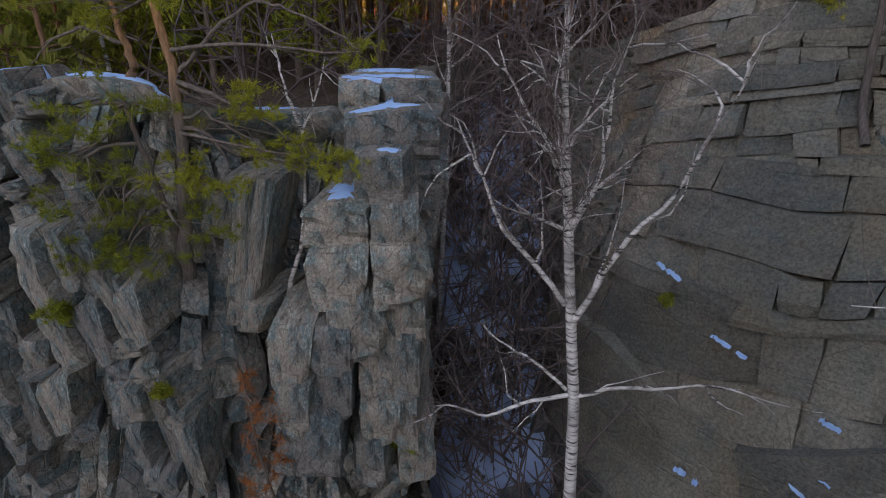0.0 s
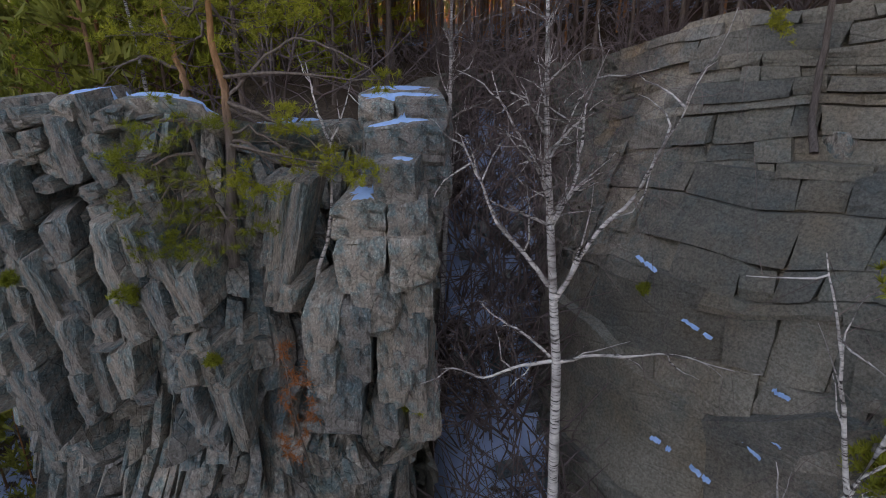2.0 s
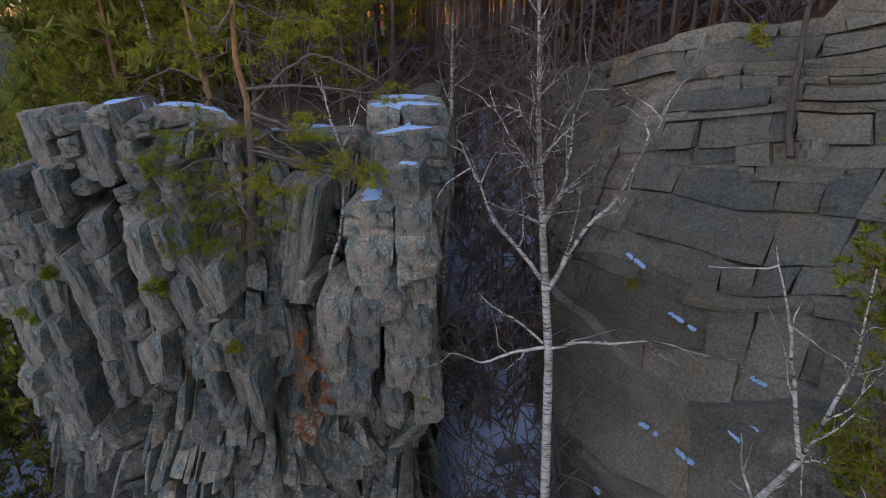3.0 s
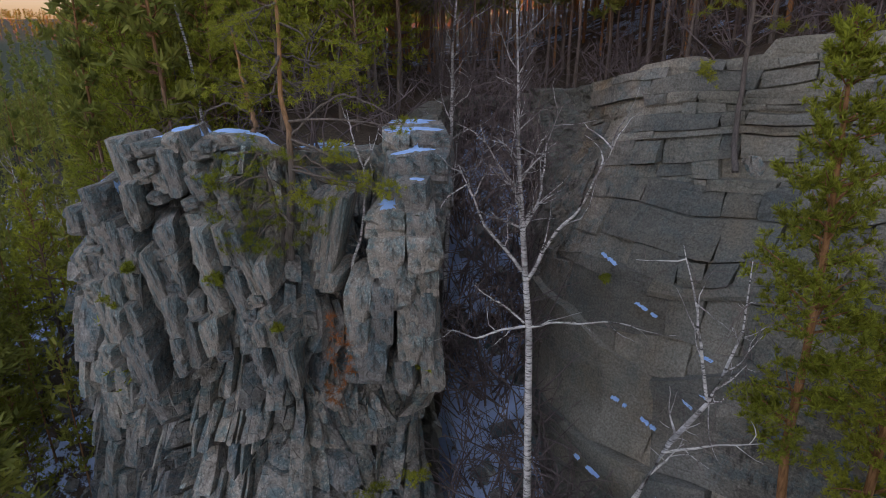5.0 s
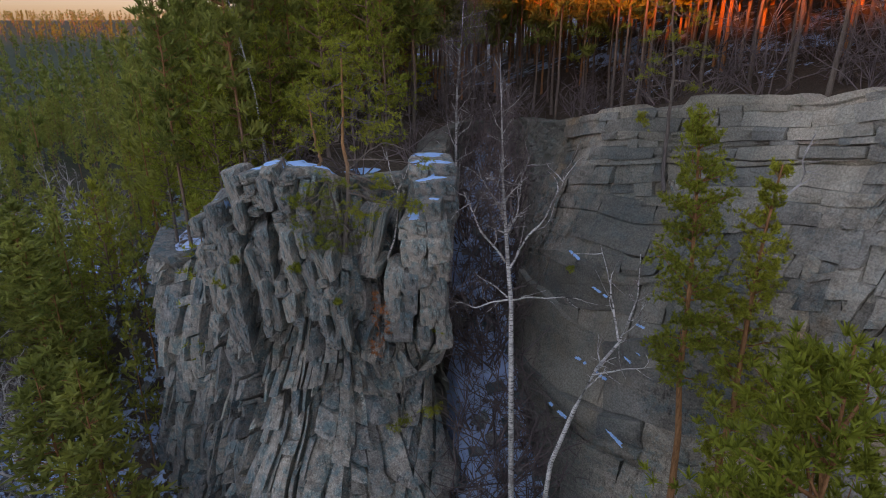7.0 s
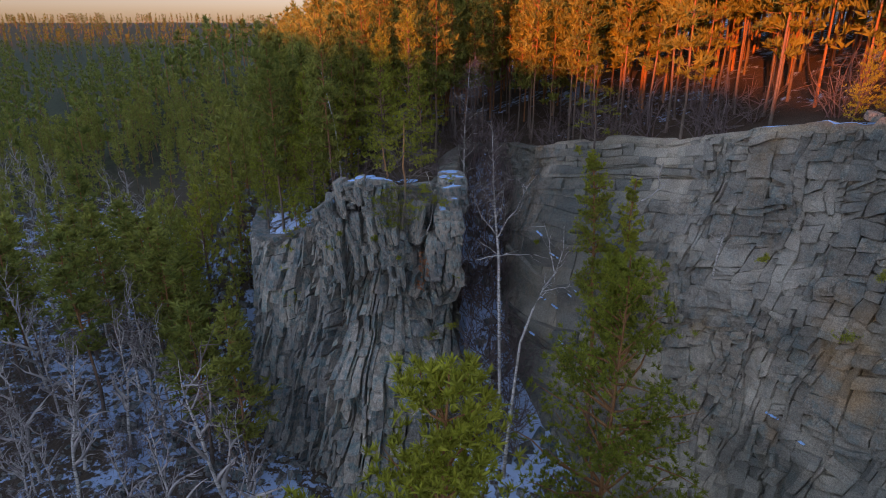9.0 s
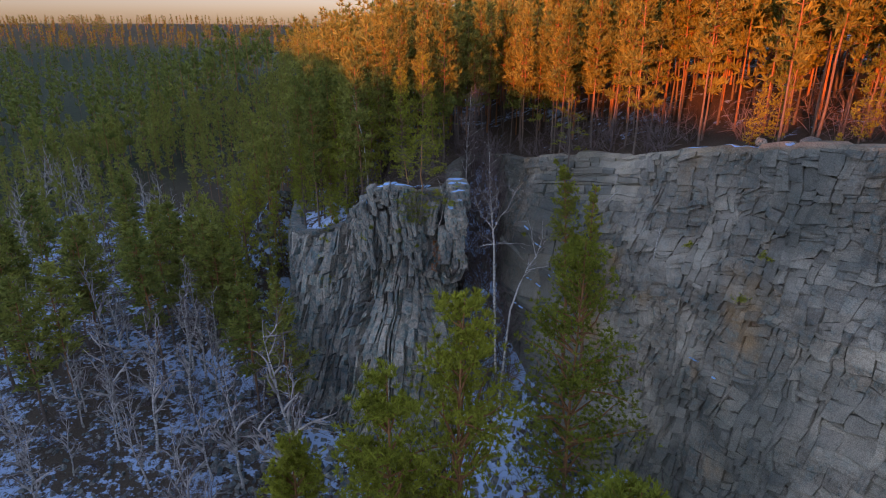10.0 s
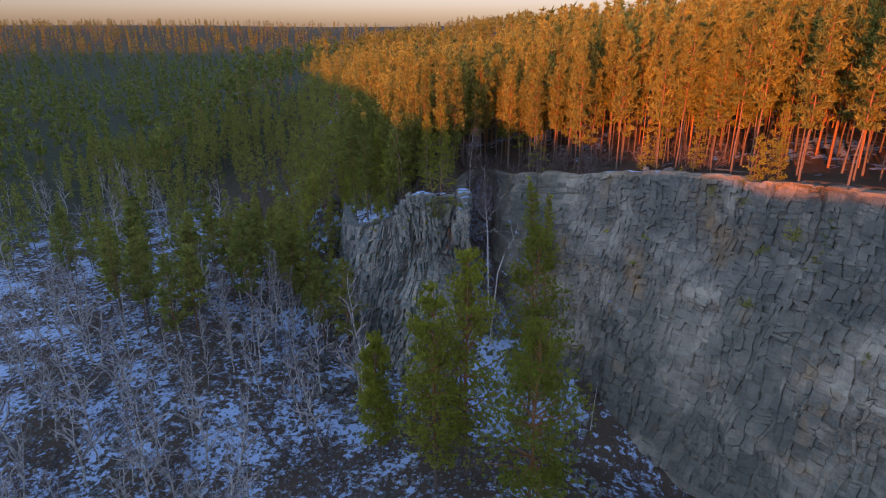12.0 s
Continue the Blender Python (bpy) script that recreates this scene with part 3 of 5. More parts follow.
# the wooded far rim of the quarry, behind, that keeps the low sun off the hollow
rx = np.linspace(-1000, 520, 640)
crest = 58 + 3.0 * smoothstep(-72, -104, rx) + 4 * smoothstep(-104, -138, rx) + 3 * smoothstep(-138, -170, rx) + 34 * smoothstep(-180, -420, rx) + 3.0 * fbm(rx / 9, rx * 0, 4, 300)
rows_ = [(-190, 0 * rx - 2), (-196, 0 * rx + 30), (-200, crest), (-206, crest - 2), (-230, 0 * rx + 40), (-300, 0 * rx - 2)]
v_ = np.stack([np.stack([rx, 0 * rx + y, z], -1) for y, z in rows_]).reshape(-1, 3)
tagged(new("backdrop_ridge", mesh_arrays("backdrop_ridge", v_, grid_faces(len(rows_), len(rx)), NEEDLE_FAR)), "wooded dark ridge across the quarry", "hill", kind="structure")


# ---- trees ----
def unit(a):
    return a / np.maximum(np.linalg.norm(a, axis=-1, keepdims=True), 1e-9)


class Limbs:
    """Collects tapered tubes into one mesh."""
    def __init__(self):
        self.v, self.f, self.n = [], [], 0

    def tube(self, pts, radii, sides=5):
        pts, radii = np.asarray(pts, float), np.asarray(radii, float)
        t = unit(np.gradient(pts, axis=0))
        ref = np.where(np.abs(t[:, 2:3]) > 0.9, (1.0, 0, 0), (0, 0, 1.0))
        a = unit(np.cross(t, ref))
        b = np.cross(t, a)
        ang = np.arange(sides) * 2 * math.pi / sides
        ring = pts[:, None] + radii[:, None, None] * (np.cos(ang)[None, :, None] * a[:, None] + np.sin(ang)[None, :, None] * b[:, None])
        k = len(pts)
        idx = self.n + np.arange(k * sides).reshape(k, sides)
        nx = np.roll(idx, -1, axis=1)
        self.v.append(ring.reshape(-1, 3))
        self.f.append(np.stack([idx[:-1], nx[:-1], nx[1:], idx[1:]], -1).reshape(-1, 4))
        self.n += k * sides

    def mesh(self, name, mat):
        return mesh_arrays(name, np.vstack(self.v), np.vstack(self.f), mat, True)


def tufts(rng, centers, dirs, count, length, width, spread_=0.8):
    """Sprays of thin blades, one spray at each centre: vertices and triangles."""
    n_ = len(centers)
    c = np.repeat(centers, count, axis=0)
    d = unit(np.repeat(dirs, count, axis=0) + spread_ * rng.normal(size=(n_ * count, 3)))
    ln = length * rng.uniform(0.6, 1.25, (n_ * count, 1))
    side = unit(np.cross(d, rng.normal(size=d.shape))) * width * ln
    start = c + d * ln * 0.08
    v = np.stack([start - side, start + side, start + d * ln + side * 0.25, start + d * ln - side * 0.25], 1)
    f = np.arange(n_ * count * 4).reshape(-1, 4)
    return v.reshape(-1, 3), f


def bent(rng, start, direction, length, n_, droop, wobble):
    """A wandering path for a limb."""
    p, d, pts = np.array(start, float), unit(np.array(direction, float)), [np.array(start, float)]
    for _ in range(n_):
        d = unit(d + wobble * rng.normal(size=3) + (0, 0, droop))
        p = p + d * length / n_
        pts.append(p.copy())
    return np.array(pts)


def pine_parts(seed, height, crown_from, reach, whorls, per, clump, blades, blade_len, blade_w, trunk_r, lean=(0, 0), flat=0.6, sides=8, rings=11, limb_n=4):
    """A Scots pine: trunk, limbs and needle crown as arrays."""
    rng = np.random.default_rng(seed)
    trunk, limbs = Limbs(), Limbs()
    zs = np.linspace(0, height, rings)
    wob = np.cumsum(rng.normal(size=(rings, 2)) * 0.012 * height, axis=0) * 0.35
    wob -= wob[0]
    tp = np.stack([wob[:, 0] + lean[0] * zs / height, wob[:, 1] + lean[1] * zs / height, zs], -1)
    trunk.tube(tp, trunk_r * (1 - 0.85 * (zs / height)) * np.where(zs == 0, 1.25, 1), sides)
    cs, ds = [], []
    for k in range(whorls):
        f = (k + rng.uniform(-0.3, 0.3)) / whorls
        f = min(max(f, 0), 0.99)
        z = height * (crown_from + (1 - crown_from) * f)
        base = np.array([np.interp(z, zs, tp[:, 0]), np.interp(z, zs, tp[:, 1]), z])
        prof = min(1.0, 0.45 + 2.2 * f) * (1 - f) ** flat
        for j in range(per):
            a = rng.uniform(0, 2 * math.pi)
            ln = reach * prof * rng.uniform(0.55, 1.2) + 0.25
            path = bent(rng, base, (math.cos(a), math.sin(a), 0.15 + 0.7 * f), ln, limb_n, 0.05, 0.16)
            limbs.tube(path, np.linspace(0.022 * ln + 0.012, 0.008, limb_n + 1), 3)
            m = max(2, int(clump * (0.5 + prof)))
            tt = rng.uniform(0.3, 1.05, m)
            c = np.stack([np.interp(tt * limb_n, np.arange(limb_n + 1), path[:, q]) for q in range(3)], -1)
            side = unit(np.cross(path[-1] - path[0], (0, 0, 1.0)))
            c = c + rng.normal(size=(m, 1)) * side * 0.22 * ln + rng.normal(size=(m, 3)) * 0.1 * ln * (0.5, 0.5, 0.8)
            cs.append(c)
            ds.append(unit(np.repeat((path[-1] - path[0])[None], m, 0)) * 0.5 + (0, 0, 0.75))
    top = tp[-1] + rng.normal(size=(4, 3)) * 0.12
    cs.append(top)
    ds.append(np.tile((0, 0, 1.0), (4, 1)))
    crown = tufts(rng, np.vstack(cs), np.vstack(ds), blades, blade_len, blade_w)
    return trunk, limbs, crown


def pine_thing(name, label, spec, place, turn=0, size=1.0, needle=None, group=""):
    trunk, limbs, crown = pine_parts(**spec)
    root = tagged(new(name), label, "tree", group)
    part("trunk", trunk.mesh("trunk", PINE_BARK), root)
    part("branching", limbs.mesh("branching", PINE_BARK), root)
    part("crown", mesh_arrays("crown", *crown, needle or NEEDLE), root, "olive-green needle sprays")
    root.matrix_basis = pose(*place, 0, 0, turn) @ Matrix.Scale(size, 4)
    return root


def birch_parts(seed, height, trunk_r, limbs_n, limb_from, limb_len, twigs, hang, lean=(0, 0), rise=0.9, thin=1.0, path=None, arms=(), sway=0.007, coarse=False):
    """A bare birch: white trunk and limbs, and a net of thin dark twigs."""
    rng = np.random.default_rng(seed)
    trunk, limbs, net = Limbs(), Limbs(), Limbs()
    seg_ = 2 if coarse else 4
    if path is None:
        zs = np.linspace(0, height, 13)
        wob = np.cumsum(rng.normal(size=(13, 2)) * sway * height, axis=0)
        wob -= wob[0]
        tp = np.stack([wob[:, 0] + lean[0] * zs / height, wob[:, 1] + lean[1] * zs / height, zs], -1)
    else:
        tp = np.array(path, float)
    k = len(tp)
    fr = np.linspace(0, 1, k)
    trunk.tube(tp, trunk_r * (1 - 0.93 * fr) * np.where(fr == 0, 1.2, 1), 10)
    def dress(pts, r0, ln):
        k_ = len(pts)
        for w in range(3 if ln < 3 else 6):
            t0 = rng.integers(1, k_ - 1)
            sub = bent(rng, pts[t0], unit(pts[t0 + 1] - pts[t0]) + 0.7 * rng.normal(size=3), ln * rng.uniform(0.25, 0.5), 5, 0.0, 0.2)
            limbs.tube(sub, np.linspace(r0 * 0.45, 0.004, 6), 3 if coarse else 4)
            for x in range(max(1, twigs // 3)):
                s0 = sub[rng.integers(1, 6)]
                tw = bent(rng, s0, rng.normal(size=3) + (0, 0, -0.2 * hang), rng.uniform(0.4, 1.3) * (0.6 + 0.05 * height), seg_, -0.22 * hang, 0.2)
                net.tube(tw, np.linspace(0.006, 0.003, seg_ + 1) * thin, 3)
        for x in range(twigs):
            s0 = pts[rng.integers(k_ // 2, k_)]
            tw = bent(rng, s0, rng.normal(size=3) + (0, 0, -0.2 * hang), rng.uniform(0.4, 1.5) * (0.6 + 0.05 * height), seg_, -0.22 * hang, 0.2)
            net.tube(tw, np.linspace(0.007, 0.003, seg_ + 1) * thin, 3)

    for r0, *pts in arms:                # the large limbs
        pts = np.array(pts, float)
        tt = np.linspace(0, len(pts) - 1, 3 * len(pts))
        pts = np.stack([np.interp(tt, np.arange(len(pts)), pts[:, c]) for c in range(3)], -1)
        pts[1:-1] = (pts[:-2] + 2 * pts[1:-1] + pts[2:]) / 4 + rng.normal(size=(len(pts) - 2, 3)) * 0.012
        limbs.tube(pts, np.linspace(r0, 0.008, len(pts)), 6)
        dress(pts, r0, np.linalg.norm(pts[-1] - pts[0]))
    for q in range(limbs_n):
        f = limb_from + (0.97 - limb_from) * (q + rng.uniform(0, 1)) / limbs_n
        base = np.array([np.interp(f, fr, tp[:, c]) for c in range(3)])
        a = rng.uniform(0, 2 * math.pi)
        ln = limb_len * (1.15 - 0.85 * f) * rng.uniform(0.55, 1.25)
        r0 = max(0.010, trunk_r * (1 - 0.93 * f) * 0.5) * thin
        pts = bent(rng, base, (math.cos(a), math.sin(a), rise * rng.uniform(0.5, 1.2)), ln, 7, 0.03, 0.14)
        limbs.tube(pts, np.linspace(r0, 0.006 * thin, 8), 3 if coarse else 5)
        dress(pts, r0, ln)
    return trunk, limbs, net


def birch_thing(name, label, spec, place, turn=0, size=1.0, group="", limb_mat=None):
    trunk, limbs, net = birch_parts(**spec)
    root = tagged(new(name), label, "tree", group)
    part("trunk", trunk.mesh("trunk", BIRCH), root, "white papery bark with dark scars")
    part("branching", limbs.mesh("branching", limb_mat or BIRCH), root)
    part("twig_net", net.mesh("twig_net", TWIG), root, "bare dark hanging twigs")
    root.matrix_basis = pose(*place, 0, 0, turn) @ Matrix.Scale(size, 4)
    return root


def on_ground(x, y, sink=0.15):
    z, _ = ground_height(np.array([float(x)]), np.array([float(y)]))
    return (x, y, float(z[0]) - sink)


# birches of the ravine; trunk and large limbs in world metres
birch_thing("birch_tree", "tall bare white birch standing in the ravine mouth",
            dict(seed=4, height=27.0, trunk_r=0.16, limbs_n=26, limb_from=0.52, limb_len=2.6, twigs=10, hang=0.7, rise=1.3,
                 path=[(3.1, 9.3, 13.0), (2.85, 9.3, 18), (2.65, 9.3, 23), (2.48, 9.25, 27.3), (2.4, 9.25, 29.4), (2.21, 9.25, 31.2), (2.04, 9.25, 32.9), (1.95, 9.25, 33.8),
                       (1.83, 9.25, 35.1), (1.78, 9.25, 36.4), (1.66, 9.2, 38.3), (1.54, 9.2, 40.2)],
                 arms=[(0.062, (2.21, 9.2, 31.05), (2.59, 9.1, 31.95), (2.86, 9.0, 32.69), (3.61, 8.9, 33.51), (3.78, 8.8, 34.15), (4.14, 8.7, 34.94), (4.33, 8.6, 35.59)),
                       (0.055, (2.08, 9.2, 31.49), (1.68, 9.3, 32.07), (0.99, 9.4, 32.74), (0.7, 9.5, 33.49), (0.42, 9.6, 34.12), (0.14, 9.7, 34.64)),
                       (0.045, (2.09, 9.2, 32.91), (2.51, 9.35, 33.53), (2.59, 9.5, 34.4), (2.68, 9.65, 35.25), (3.06, 9.8, 36.15)),
                       (0.035, (1.9, 9.2, 34.02), (1.5, 9.03, 34.4), (0.94, 8.87, 35.23), (0.74, 8.7, 35.84)),
                       (0.045, (2.26, 9.2, 29.67), (1.48, 9.07, 29.63), (0.77, 8.95, 29.36), (0.16, 8.82, 29.75), (-0.23, 8.7, 29.76)),
                       (0.045, (2.32, 9.2, 29.61), (3.05, 9.32, 29.76), (4.15, 9.45, 29.62), (4.82, 9.57, 29.66), (5.66, 9.7, 29.45)),
                       (0.035, (2.22, 9.2, 29.79), (1.68, 9.33, 30.29), (1.08, 9.47, 30.56), (0.67, 9.6, 30.95))]), (0, 0, 0))
birch_thing("birch_tree", "slender bare birch at the back of the ravine",
            dict(seed=9, height=22.0, trunk_r=0.17, limbs_n=34, limb_from=0.3, limb_len=4.0, twigs=30, hang=1.6,
                 path=[(-0.9, 24.5, 17), (-0.24, 24.5, 22.2), (0.02, 24.5, 27.8), (0.2, 24.5, 32.5), (0.24, 24.5, 37.2), (0.5, 24.5, 40.3), (0.65, 24.5, 43.8)]), (0, 0, 0))
birch_thing("birch_tree", "bare birch leaning out over the rubble slope",
            dict(seed=12, height=16.0, trunk_r=0.14, limbs_n=9, limb_from=0.45, limb_len=1.8, twigs=5, hang=0.3,
                 path=[(2.9, 4.6, 12), (3.1, 4.6, 16), (3.4, 4.7, 20), (3.76, 4.9, 24.3), (4.55, 4.9, 27.0), (5.25, 4.9, 28.8), (5.98, 4.9, 29.9), (6.25, 4.9, 30.8), (6.49, 4.9, 31.8), (6.41, 4.9, 33.5)],
                 arms=[(0.045, (5.98, 4.9, 29.92), (5.68, 5.03, 31.3), (5.4, 5.17, 32.63), (5.05, 5.3, 33.73)),
                       (0.04, (5.09, 4.9, 28.5), (6.02, 4.65, 28.89), (7.2, 4.4, 29.16))]), (0, 0, 0))
birch_thing("birch_tree", "thin leaning bare birch behind the tower's brow",
            dict(seed=17, height=10.0, trunk_r=0.09, limbs_n=12, limb_from=0.45, limb_len=1.5, twigs=4, hang=0.4, rise=1.4,
                 path=[(-11.7, 22, 32.4), (-11.8, 22, 34.8), (-12.0, 22, 37.4), (-12.5, 22, 40.2), (-12.95, 22, 42.6), (-13.2, 22, 44.2)]), (0, 0, 0))
birch_thing("young_birch", "thin forked young birch rooted in a rock cleft",
            dict(seed=15, height=4.0, trunk_r=0.065, limbs_n=3, limb_from=0.5, limb_len=0.9, twigs=3, hang=0.1, rise=1.8,
                 path=[(-3.3, 11.8, 30.5), (-3.27, 11.8, 30.82), (-2.99, 11.8, 31.53), (-2.84, 11.8, 32.4), (-2.77, 11.8, 33.23), (-2.76, 11.8, 34.02), (-2.6, 11.75, 34.4)],
                 arms=[(0.035, (-2.76, 11.8, 34.0), (-3.09, 11.9, 34.87), (-3.24, 12.0, 35.79)), (0.035, (-2.76, 11.8, 33.96), (-2.48, 11.7, 34.47), (-2.18, 11.6, 35.4))]), (0, 0, 0))


def crooked_pine(name, label, seed, trunk_path, trunk_r, boughs, bare, blades=26, bark=None):
    """An old cliff pine: bent trunk, boughs that end in needle sprays, and bare crooked limbs."""
    rng = np.random.default_rng(seed)
    trunk, limbs = Limbs(), Limbs()
    tp = np.array(trunk_path, float)
    tt = np.linspace(0, len(tp) - 1, 4 * len(tp))
    tp = np.stack([np.interp(tt, np.arange(len(tp)), tp[:, c]) for c in range(3)], -1)
    tp[1:-1] += rng.normal(size=(len(tp) - 2, 3)) * 0.015
    trunk.tube(tp, trunk_r * np.linspace(1, 0.25, len(tp)), 10)
    cs, ds = [], []
    for end, size in boughs:
        end = np.array(end, float)
        k = np.argmin(np.linalg.norm(tp - end - (0, 0, 0.35), axis=1))
        start = tp[k]
        w = np.linspace(0, 1, 7)[:, None]
        pth = start + (end - start) * w + np.sin(w * math.pi) * rng.normal(size=3) * 0.25 + rng.normal(size=(7, 3)) * 0.05 * (w > 0)
        limbs.tube(pth, np.linspace(0.045, 0.012, 7), 5)
        for q in range(int(7 * size)):
            tip = end + rng.normal(size=3) * (0.34, 0.34, 0.2) * size
            mid = pth[rng.integers(3, 6)]
            limbs.tube(np.stack([mid, (mid + tip) / 2 + rng.normal(size=3) * 0.06, tip]), [0.014, 0.009, 0.005], 3)
            c = tip + rng.normal(size=(7, 3)) * (0.15, 0.15, 0.06)
            cs.append(c)
            ds.append(np.tile(unit(tip - mid) * 0.4 + (0, 0, 0.6), (7, 1)))
    for pts in bare:
        pts = np.array(pts, float)
        t2 = np.linspace(0, len(pts) - 1, 4 * len(pts))
        pts = np.stack([np.interp(t2, np.arange(len(pts)), pts[:, c]) for c in range(3)], -1)
        pts[1:-1] = (pts[:-2] + pts[1:-1] + pts[2:]) / 3 + rng.normal(size=(len(pts) - 2, 3)) * 0.015
        limbs.tube(pts, np.linspace(0.05, 0.01, len(pts)), 6)
        for q in range(5):
            k = rng.integers(3, len(pts))
            limbs.tube(bent(rng, pts[k], rng.normal(size=3), rng.uniform(0.3, 0.8), 4, 0.0, 0.4), np.linspace(0.014, 0.004, 5), 3)
    root = tagged(new(name), label, "tree")
    part("trunk", trunk.mesh("trunk", bark or CLIFF_PINE_BARK), root)
    part("branching", limbs.mesh("branching", DEAD_BARK), root, "grey crooked bare limbs")
    part("crown", mesh_arrays("crown", *tufts(rng, np.vstack(cs), np.vstack(ds), blades, 0.12, 0.06, 0.8), NEEDLE), root, "yellow-green needle sprays")
    return root


crooked_pine("pine_tree", "gnarled old pine with crooked limbs on the rock tower", 21,
             [(-5.3, 11.5, 31.0), (-5.25, 11.4, 31.6), (-5.08, 11.4, 33.0), (-4.96, 11.4, 34.1), (-4.95, 11.4, 35.2), (-5.1, 11.4, 36.3), (-4.98, 11.4, 38.1), (-4.95, 11.4, 40.4)], 0.15,
             [((-3.47, 10.9, 34.62), 1.2), ((-3.65, 10.9, 33.96), 1.3), ((-2.54, 10.9, 33.65), 1.2), ((-2.03, 10.9, 33.55), 1.1), ((-4.16, 10.9, 33.2), 1.0), ((-4.88, 10.7, 33.3), 1.0),
              ((-1.4, 10.9, 35.45), 0.6), ((-4.2, 11.2, 36.6), 1.3), ((-5.8, 11.4, 37.0), 1.4), ((-4.1, 11.6, 37.9), 1.6), ((-5.9, 11.2, 38.3), 1.6), ((-4.3, 11.0, 39.2), 1.5), ((-5.5, 11.8, 39.6), 1.5),
              ((-4.9, 11.4, 40.6), 1.3), ((-6.3, 11.3, 36.2), 1.2), ((-4.6, 10.7, 40.0), 1.2), ((-3.4, 11.6, 37.0), 1.2)],
             [[(-4.93, 11.4, 35.0), (-4.74, 11.4, 35.21), (-3.93, 11.3, 35.99), (-3.16, 11.2, 36.35), (-2.57, 11.1, 36.17), (-1.8, 11.0, 35.8), (-1.41, 10.9, 35.48)],
              [(-4.96, 11.4, 34.1), (-4.5, 11.2, 34.1), (-4.2, 11.1, 33.9), (-4.0, 11.0, 33.5)],
              [(-4.96, 11.4, 35.0), (-4.0, 11.1, 34.7), (-3.2, 11.0, 34.3), (-2.4, 10.9, 33.7)]])
crooked_pine("pine_tree", "low twisted pine leaning out from the tower's brow", 22,
             [(-5.5, 11.7, 31.3), (-5.45, 11.5, 32.2), (-5.6, 11.3, 33.2), (-5.75, 11.2, 34.1), (-5.9, 11.2, 34.6)], 0.1,
             [((-6.25, 10.8, 34.3), 1.3), ((-5.5, 10.8, 34.6), 1.2), ((-6.9, 10.8, 32.6), 1.1), ((-5.95, 10.7, 32.7), 1.1), ((-5.45, 10.6, 31.9), 0.9), ((-7.2, 10.9, 33.7), 1.0), ((-6.4, 10.7, 33.4), 1.1), ((-5.0, 10.7, 32.4), 1.0), ((-6.6, 10.6, 31.9), 0.8)],
             [[(-5.6, 11.3, 33.2), (-5.9, 11.0, 33.0), (-6.3, 10.9, 32.6), (-6.5, 10.8, 32.2)], [(-5.5, 11.4, 32.4), (-5.9, 11.0, 32.2), (-6.2, 10.8, 31.7)]])
crooked_pine("pine_tree", "crooked small pine behind the snowy brow", 23,
             [(-6.7, 13.4, 34.3), (-6.64, 13.0, 34.8), (-6.4, 13.0, 35.1), (-6.6, 13.0, 35.8), (-6.7, 13.0, 36.6), (-6.9, 13.1, 38.2)], 0.12,
             [((-7.6, 13.0, 36.4), 1.2), ((-6.2, 13.2, 37.2), 1.2), ((-7.4, 13.4, 37.8), 1.4), ((-6.7, 13, 38.4), 1.2)],
             [[(-6.6, 13, 35.6), (-7.2, 12.8, 35.9), (-7.8, 12.7, 35.7), (-8.3, 12.6, 35.2)]])

crooked_pine("pine_tree", "lone straight pine rooted on a ledge of the quarry wall", 24,
             [(10.9, 15.4, 33.0), (10.95, 16.0, 34.0), (10.95, 16.1, 36.6), (10.92, 16.2, 39.0), (10.6, 16.2, 41.0), (10.5, 16.3, 43.4)], 0.13,
             [((9.6, 15.9, 39.3), 1.4), ((11.7, 16.0, 39.8), 1.2), ((9.9, 16.0, 40.8), 1.5), ((11.4, 16.3, 41.5), 1.5), ((9.8, 16.4, 42.2), 1.5), ((11.0, 16.2, 43.0), 1.4), ((10.4, 16.0, 43.7), 1.3), ((11.9, 15.8, 38.2), 0.8)],
             [[(10.95, 16.1, 37.5), (10.4, 15.9, 37.8), (9.9, 15.8, 37.7)], [(10.9, 16.2, 38.2), (11.5, 16.0, 38.6), (11.9, 15.9, 38.5)]], bark=GREY_PINE_BARK)

# the dead, rust-coloured sapling in the tower's cleft
rs = np.random.default_rng(5)
lm = Limbs()
sp_ = np.array([(-3.5, 10.0, 26.2), (-3.6, 9.8, 27.2), (-3.69, 9.7, 28.3), (-3.72, 9.65, 29.2), (-3.8, 9.7, 30.0)])
lm.tube(sp_, np.linspace(0.035, 0.008, 5), 5)
cs = []
for z in np.linspace(26.7, 29.9, 19):
    b_ = np.array([np.interp(z, sp_[:, 2], sp_[:, c]) for c in range(3)])
    tip = b_ + rs.normal(size=3) * (0.22, 0.15, 0.06) - (0, 0, 0.1)
    lm.tube(np.stack([b_, tip]), [0.012, 0.005], 3)
    cs.append(tip + rs.normal(size=(4, 3)) * 0.08)
root = tagged(new("dead_sapling"), "dead conifer sapling with hanging rust-brown needles", "tree")
part("trunk", lm.mesh("trunk", DEAD_BARK), root)
part("crown", mesh_arrays("crown", *tufts(rs, np.vstack(cs), np.tile((0, 0, -0.4), (76, 1)), 22, 0.15, 0.05, 0.9), RUSTY), root, "rust-brown drooping needles")

